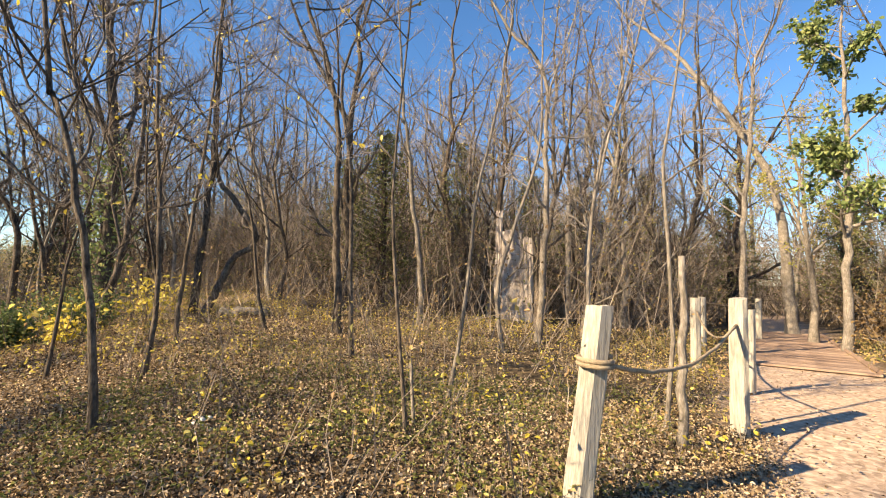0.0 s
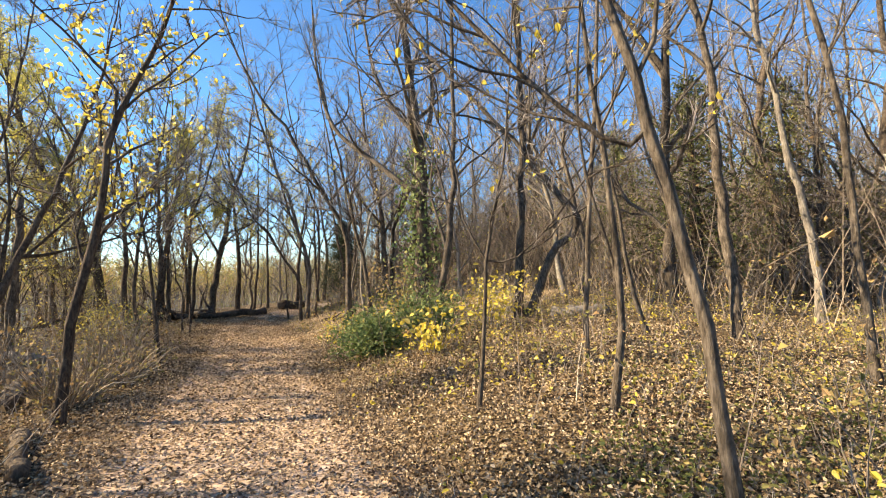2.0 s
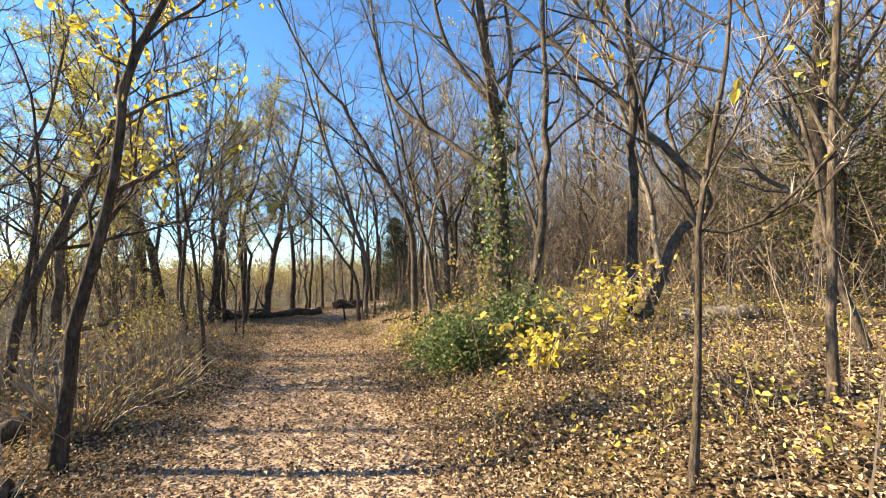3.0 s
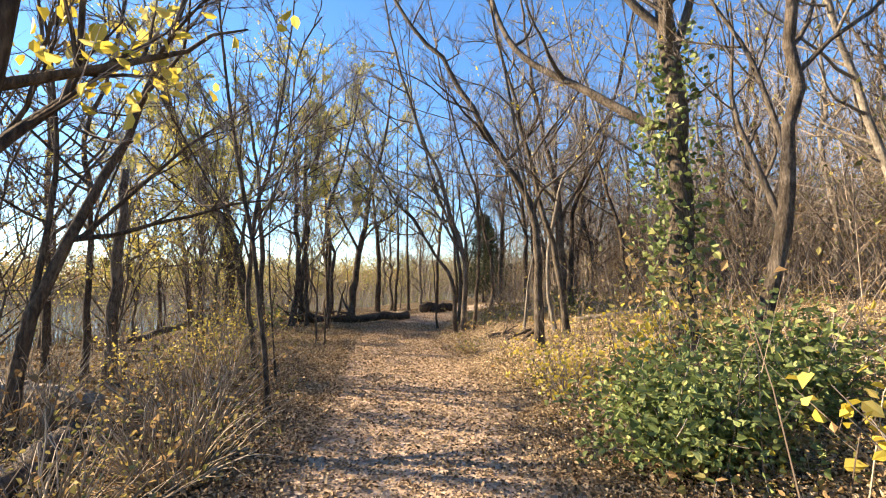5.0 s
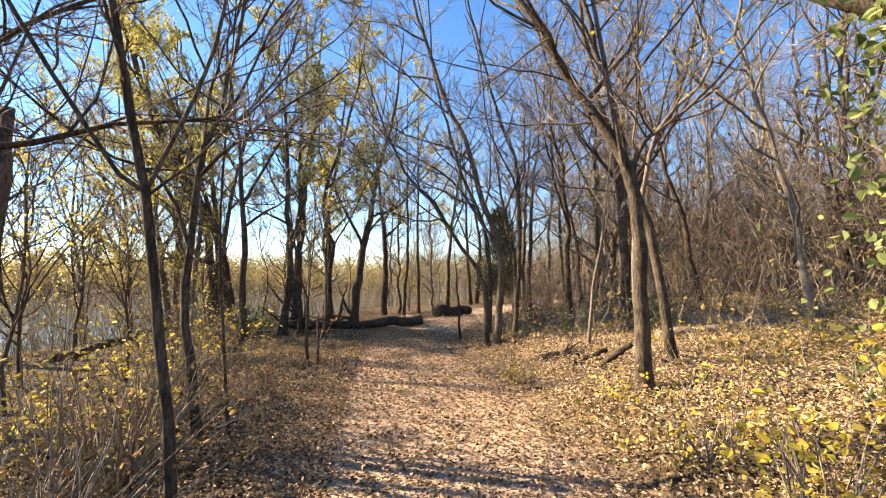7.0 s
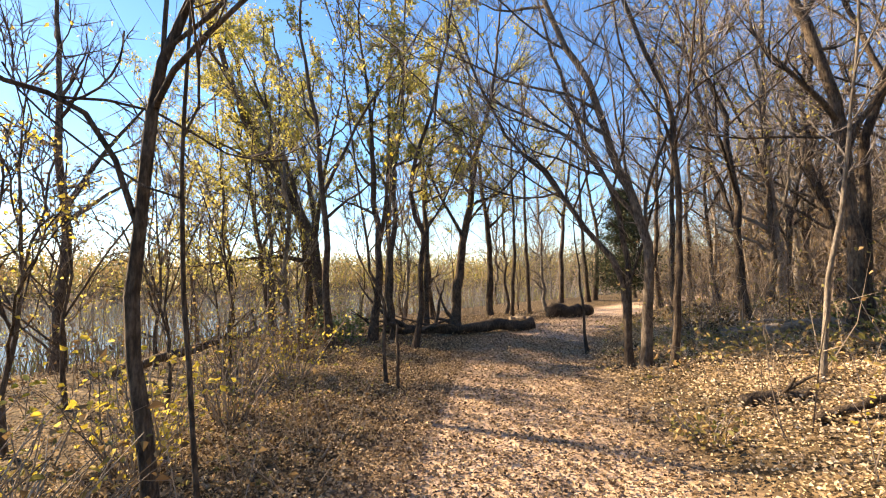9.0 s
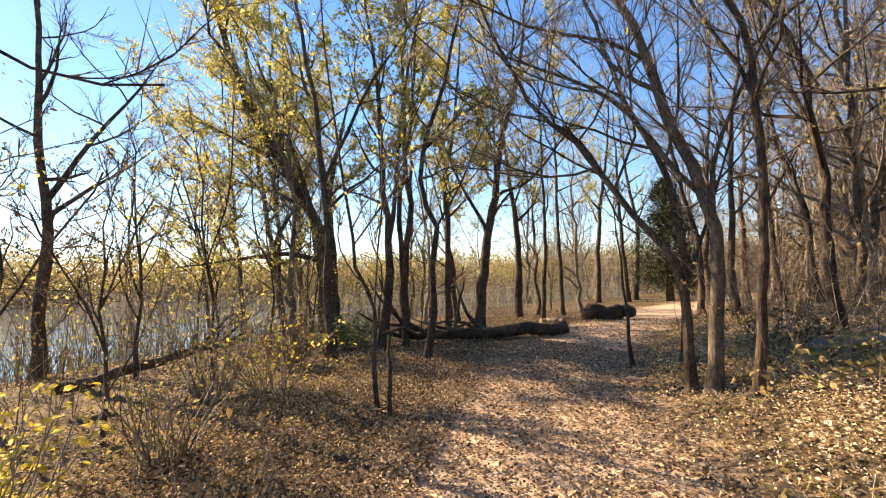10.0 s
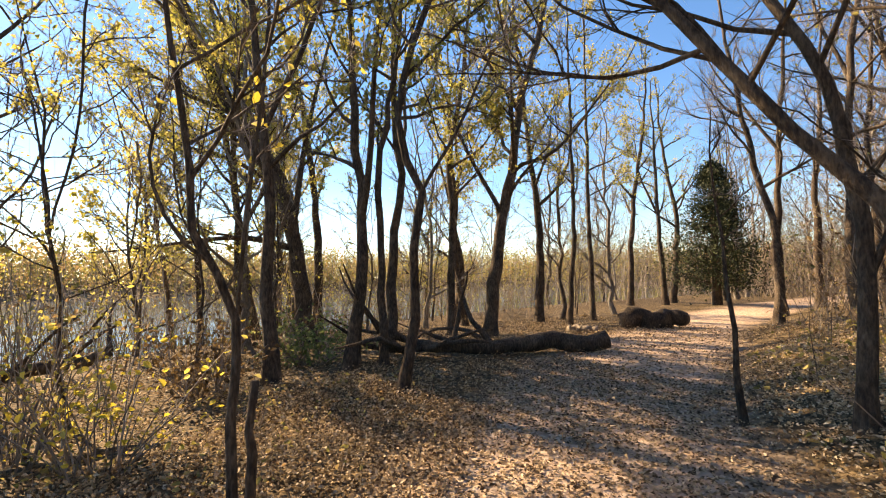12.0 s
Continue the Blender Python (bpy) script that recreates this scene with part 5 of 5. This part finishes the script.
weeds("path_weeds", 520, (-20, -5, 0, 13), lambda x, y: np.clip(on_trail(x, y) - 0.1, 0, 1) * (beside(TRAIL, x, y) < 0) * (beside(TRAIL, x, y) > -6), (0.06, 0.3), WEED, 0.045, "low weeds beside the path", 83)
weeds("bank_weeds", 900, (-20, -7, 7, 20), lambda x, y: np.clip(on_trail(x, y) - 0.3, 0, 1) * (beside(TRAIL, x, y) > 0) * patch(x, y) ** 2, (0.08, 0.35), WEED, 0.07, "sparse low weeds on the bank", 84)
brush("brushwood", 700, (7, 30, 5, 34), 4, 60, (0.8, 3.0), 6000, DRY, 0.09, BRUSH_TWIG, "rusty brown brushwood beside the trail", 308, 0.6, radius=0.009, spur=2.4)
weeds("trail_weeds", 900, (5, 14, 2, 16), lambda x, y: np.clip(on_trail(x, y), 0, 1) * (np.abs(beside(SPUR, x, y)) < 4), (0.1, 0.4), WEED, 0.07, "green and yellow weeds beside the trail", 85)


# ---- fence posts, rope and boardwalk ----
def post(x, y, tall, half, lean, seed, label):
    rng = np.random.default_rng(seed)
    bm = bmesh.new()
    rows = 6
    rings = []
    for k in range(rows + 1):
        u = k / rows
        ring = []
        for cx, cy in ((-1, -0.55), (-0.55, -1), (0.55, -1), (1, -0.55), (1, 0.55), (0.55, 1), (-0.55, 1), (-1, 0.55)):
            w = half * (1.04 - 0.08 * u) * rng.uniform(0.94, 1.05)
            ring.append(bm.verts.new((cx * w + lean[0] * u * tall, cy * w + lean[1] * u * tall, -0.25 + u * (tall + 0.25) + (rng.uniform(-0.012, 0.012) if k == rows else 0))))
        rings.append(ring)
    for a, b in zip(rings[:-1], rings[1:]):
        for i in range(8):
            bm.faces.new((a[i], a[(i + 1) % 8], b[(i + 1) % 8], b[i]))
    bm.faces.new(rings[-1])
    me = bpy.data.meshes.new("fence_post")
    bm.to_mesh(me)
    bm.free()
    me.materials.append(GREY_WOOD)
    ob = new("fence_post", me)
    ob.location = (x, y, on(x, y))
    ob.rotation_euler = (0, 0, radians(seed * 37 % 90 - 20))
    return tagged(ob, label, "fence post", "rope fence posts")


def rope(a, b, sag, seed, knot=0.0):
    rng = np.random.default_rng(seed)
    a, b = np.array(a), np.array(b)
    u = np.linspace(0, 1, 18)
    pts = a + (b - a) * u[:, None] - np.array((0, 0, 1)) * (sag * 4 * u * (1 - u))[:, None] + rng.normal(size=(18, 3)) * 0.006
    t = Tubes()
    t.line(pts, np.full(18, 0.017), 7, True)
    ob = t.object("rope", ROPE)
    if knot:
        w = Tubes()
        ang = np.linspace(0, 13.5, 40)
        w.line(np.stack([a[0] - 0.1 + np.cos(ang) * knot, a[1] + np.sin(ang) * knot, a[2] + np.linspace(0.05, -0.02, 40)], 1), np.full(40, 0.018), 6, True)
        w.object("knot", ROPE, ob, "rope wound round the post")
    return tagged(ob, "thick weathered rope slung between fence posts", "rope", "fence ropes")


GREYPOST = "weathered grey wooden fence post carrying a rope"
post(0.9, 3.1, 1.36, 0.085, (0.16, 0.0), 1, "weathered grey leaning wooden post with rope")
post(3.3, 5.05, 1.5, 0.09, (0.01, 0.0), 2, GREYPOST)
post(5.15, 9.2, 1.42, 0.085, (0, 0), 3, GREYPOST)
post(6.9, 12.0, 1.42, 0.085, (0, 0), 4, GREYPOST)
post(10.9, 15.6, 1.42, 0.085, (0.01, 0), 5, GREYPOST)
post(4.9, 7.2, 1.3, 0.05, (0.02, 0), 6, "thin dark wooden post beside the boardwalk")
post(12.2, 11.6, 1.1, 0.08, (0, 0), 7, GREYPOST)
post(16.4, 15.4, 1.1, 0.08, (0, 0), 8, GREYPOST)
z1 = on(0.98, 3.1)
rope((1.15, 3.1, z1 + 0.98), (3.24, 5.0, on(3.3, 5.05) + 1.2), 0.22, 91, 0.11)
rope((3.34, 5.1, on(3.3, 5.05) + 1.2), (5.15, 9.14, on(5.15, 9.2) + 1.15), 0.3, 92)
rope((5.17, 9.25, on(5.15, 9.2) + 1.2), (6.9, 11.95, on(6.9, 12.0) + 1.2), 0.22, 93)
rope((6.95, 12.05, on(6.9, 12) + 1.3), (10.85, 15.55, on(10.9, 15.6) + 1.3), 0.12, 94)


def boardwalk():
    root = new("boardwalk")
    a, b = Vector((7.7, 9.6, 0)), Vector((14, 18.5, 0))
    way = (b - a).normalized()
    cross = Vector((way.y, -way.x, 0))
    n = int((b - a).length / 0.17)
    bm = bmesh.new()
    bmesh.ops.create_cube(bm, size=1)
    bmesh.ops.scale(bm, vec=(2.3, 0.145, 0.045), verts=bm.verts)
    bmesh.ops.bevel(bm, geom=bm.edges, offset=0.006, segments=1, affect="EDGES")
    me = bpy.data.meshes.new("plank")
    bm.to_mesh(me)
    bm.free()
    me.materials.append(PLANK)
    turn = math.atan2(cross.y, cross.x)
    for k in range(n):
        p = a + way * 0.17 * k
        ob = new("plank", me)
        ob.parent = root
        ob.location = (p.x, p.y, on(p.x, p.y) + 0.05 + random.uniform(-0.006, 0.006))
        ob.rotation_euler = (0, 0, turn + random.uniform(-0.012, 0.012))
    for s in (-1.12, 1.12):
        t = Tubes()
        q = [a + way * (u * (b - a).length) + cross * s for u in np.linspace(0, 1, 12)]
        t.line([(p.x, p.y, on(p.x, p.y) + 0.1) for p in q], np.full(12, 0.055), 4, True)
        t.object("kerb_rail", PLANK, root, smooth=False)
    tagged(root, "weathered plank boardwalk with low edge rails", "boardwalk")


boardwalk()


# ---- ruin, dead wood ----
def ruin(x, y):
    rng = np.random.default_rng(55)
    root = new("ruined_wall")
    root.location = (x, y, on(x, y))
    root.rotation_euler = (0, 0, radians(-14))
    for name, cx, w, d, tall in (("slab", 0.1, 0.34, 0.3, 3.1), ("slab", 0.62, 0.2, 0.26, 2.85), ("pillar", -0.36, 0.1, 0.16, 3.8)):
        bm = bmesh.new()
        bmesh.ops.create_cube(bm, size=1)
        bmesh.ops.scale(bm, vec=(w * (1.9 if name == "slab" else 2), d, tall + 0.4), verts=bm.verts)
        bmesh.ops.translate(bm, vec=(cx, 0, tall / 2 - 0.2), verts=bm.verts)
        bmesh.ops.subdivide_edges(bm, edges=bm.edges, cuts=5, use_grid_fill=True)
        for v in bm.verts:
            v.co += Vector(rng.normal(size=3)) * 0.018
            if v.co.z > tall - 0.1:
                v.co.z -= abs(rng.normal()) * 0.16
        me = bpy.data.meshes.new(name)
        bm.to_mesh(me)
        bm.free()
        me.materials.append(CONCRETE)
        new(name, me).parent = root
    tagged(root, "broken pale concrete wall standing among trees", "ruin")


ruin(2.3, 15.6)


def log(name, a, b, r, seed, label, mat=None, stubs=0, stub_len=1.0, tip=0.85):
    """A fallen trunk with cut ends and broken branches rising from it."""
    rng = np.random.default_rng(seed)
    root = new(name)
    a, b = np.array(a, float), np.array(b, float)
    root.location = tuple(a)
    u = np.linspace(0, 1, 12)
    pts = (b - a) * u[:, None] + rng.normal(size=(12, 3)) * r * 0.2
    t = Tubes()
    t.line(pts, r * (1 - (1 - tip) * u) * rng.uniform(0.9, 1.1, 12), 12, True)
    t.object("trunk", mat or DEAD_WOOD, root)
    for k in range(stubs):
        i = rng.integers(5, 12)
        d = rng.normal(size=3) + (b - a) / np.linalg.norm(b - a) * 0.9
        d[2] = abs(d[2]) * 0.7 + 0.25
        q, _ = bent(rng, pts[i], d / np.linalg.norm(d), stub_len * rng.uniform(0.5, 1.2), 6, 0.16, 0.0)
        s = Tubes()
        s.line(q, np.linspace(r * 0.36, 0.012, 7), 6)
        s.object("branch", mat or DEAD_WOOD, root)
    return tagged(root, label, "log")


def g3(x, y, dz):
    return (x, y, on(x, y) + dz)


log("fallen_tree", g3(-20.0, 17.05, 0.19), g3(-21.5, 13.6, 0.16), 0.18, 601, "dark fallen tree lying beside the path with broken limbs", DARK_BARK, 11, 2.0, 0.55)
log("log", g3(-22.2, 20.0, 0.22), g3(-21.6, 21.6, 0.22), 0.25, 602, "thick dark log lying across the end of the path", DARK_BARK)
log("log", g3(-22.6, 18.6, 0.08), g3(-22.0, 18.9, 0.08), 0.11, 603, "short cut log among the reeds")
log("log", g3(-5.1, 10.6, 0.1), g3(-4.1, 10.85, 0.1), 0.13, 604, "pale barkless log lying among weeds", PALE_BARK)
log("log", g3(-12.75, 12.6, 0.07), g3(-12.3, 12.95, 0.05), 0.055, 605, "short dark log on the leafy bank", DARK_BARK, 2, 0.4)
log("log", g3(-12.4, 5.2, 0.12), g3(-10.3, 4.15, 0.1), 0.13, 606, "brown log half hidden in brambles", BARK)
log("log", g3(-15.0, 4.7, 0.4), g3(-12.7, 5.5, 0.34), 0.13, 607, "grey log propped among brambles", DEAD_WOOD)
log("log", g3(-8.9, 3.75, 0.07), g3(-7.5, 3.2, 0.07), 0.075, 608, "bent dark log at the foot of a tree", DARK_BARK)
log("log", g3(-19.2, 7.3, 0.35), g3(-20.0, 9.6, 0.75), 0.08, 609, "dark dead trunk leaning through the scrub", DARK_BARK, 4, 0.9)
log("branch_piece", g3(-11.6, 12.15, 0.03), g3(-11.2, 12.3, 0.28), 0.045, 610, "broken branch sticking out of the leaves", DARK_BARK)
log("branch_piece", g3(-12.1, 12.3, 0.03), g3(-11.7, 12.7, 0.12), 0.04, 611, "broken branch lying on leaves", DARK_BARK)
log("log", g3(-14.3, 15.6, 0.1), g3(-12.2, 17.2, 0.12), 0.1, 612, "grey fallen trunk on the wooded bank", DEAD_WOOD, 4, 1.0)
log("log", g3(-11.5, 14.2, 0.08), g3(-9.9, 15.2, 0.1), 0.09, 613, "grey fallen trunk on the wooded bank", DEAD_WOOD, 3, 0.8)
log("stick", g3(-15.2, 9.4, 0.02), g3(-14.5, 9.0, 0.05), 0.012, 614, "pale bare stick lying on leaves", PALE_BARK)


def snag(x, y, r, tall, lean, seed, label, mat):
    rng = np.random.default_rng(seed)
    t = Tubes()
    u = np.linspace(0, 1, 10)
    t.line(np.stack([lean[0] * u * tall + rng.normal(0, r * 0.2, 10), lean[1] * u * tall + rng.normal(0, r * 0.2, 10), u * tall - 0.08], 1), r * (1 - 0.35 * u) * rng.uniform(0.9, 1.08, 10), 9, True)
    ob = t.object("snag", mat)
    ob.location = g3(x, y, 0)
    tagged(ob, label, "dead tree")


snag(4.45, 16.0, 0.12, 4.6, (0, 0), 701, "tall broken dead trunk with pale wood", PALE_BARK)
snag(2.36, 4.45, 0.05, 1.95, (0.0, 0), 702, "thin broken dead stem with pale wood", PALE_BARK)
snag(12.0, 17.9, 0.11, 4.0, (0, 0), 703, "broken dead trunk beside the boardwalk", PALE_BARK)
snag(-16.1, 6.3, 0.1, 3.7, (0, 0.04), 704, "tall broken dead trunk near the lake", BARK)
snag(-0.22, 4.42, 0.022, 0.75, (-0.08, 0), 705, "short thin dead stem among weeds", PALE_BARK)
snag(-16.3, 10.7, 0.03, 1.0, (-0.06, 0.03), 706, "short broken dead stem beside the path", DARK_BARK)


def mushroom_cluster(x, y):
    rng = np.random.default_rng(88)
    root = new("mushroom_cluster")
    root.location = g3(x, y, 0)
    for k in range(5):
        px, py, h, r = rng.uniform(-0.06, 0.06), rng.uniform(-0.06, 0.06), rng.uniform(0.05, 0.1), rng.uniform(0.025, 0.04)
        t = Tubes()
        t.line([(px, py, -0.01), (px, py, h * 0.6), (px + 0.004, py, h)], (0.009, 0.008, 0.008), 7)
        stalk = t.object("stalk", SHELF, root)
        c = Tubes()
        c.line([(px, py, h - 0.006), (px, py, h), (px, py, h + r * 0.35), (px, py, h + r * 0.55)], (r * 0.98, r, r * 0.7, 0.004), 10, True)
        c.object("cap", SHELF, root)
    tagged(root, "small cluster of whitish mushrooms among fallen leaves", "mushrooms")


mushroom_cluster(-2.0, 3.95)
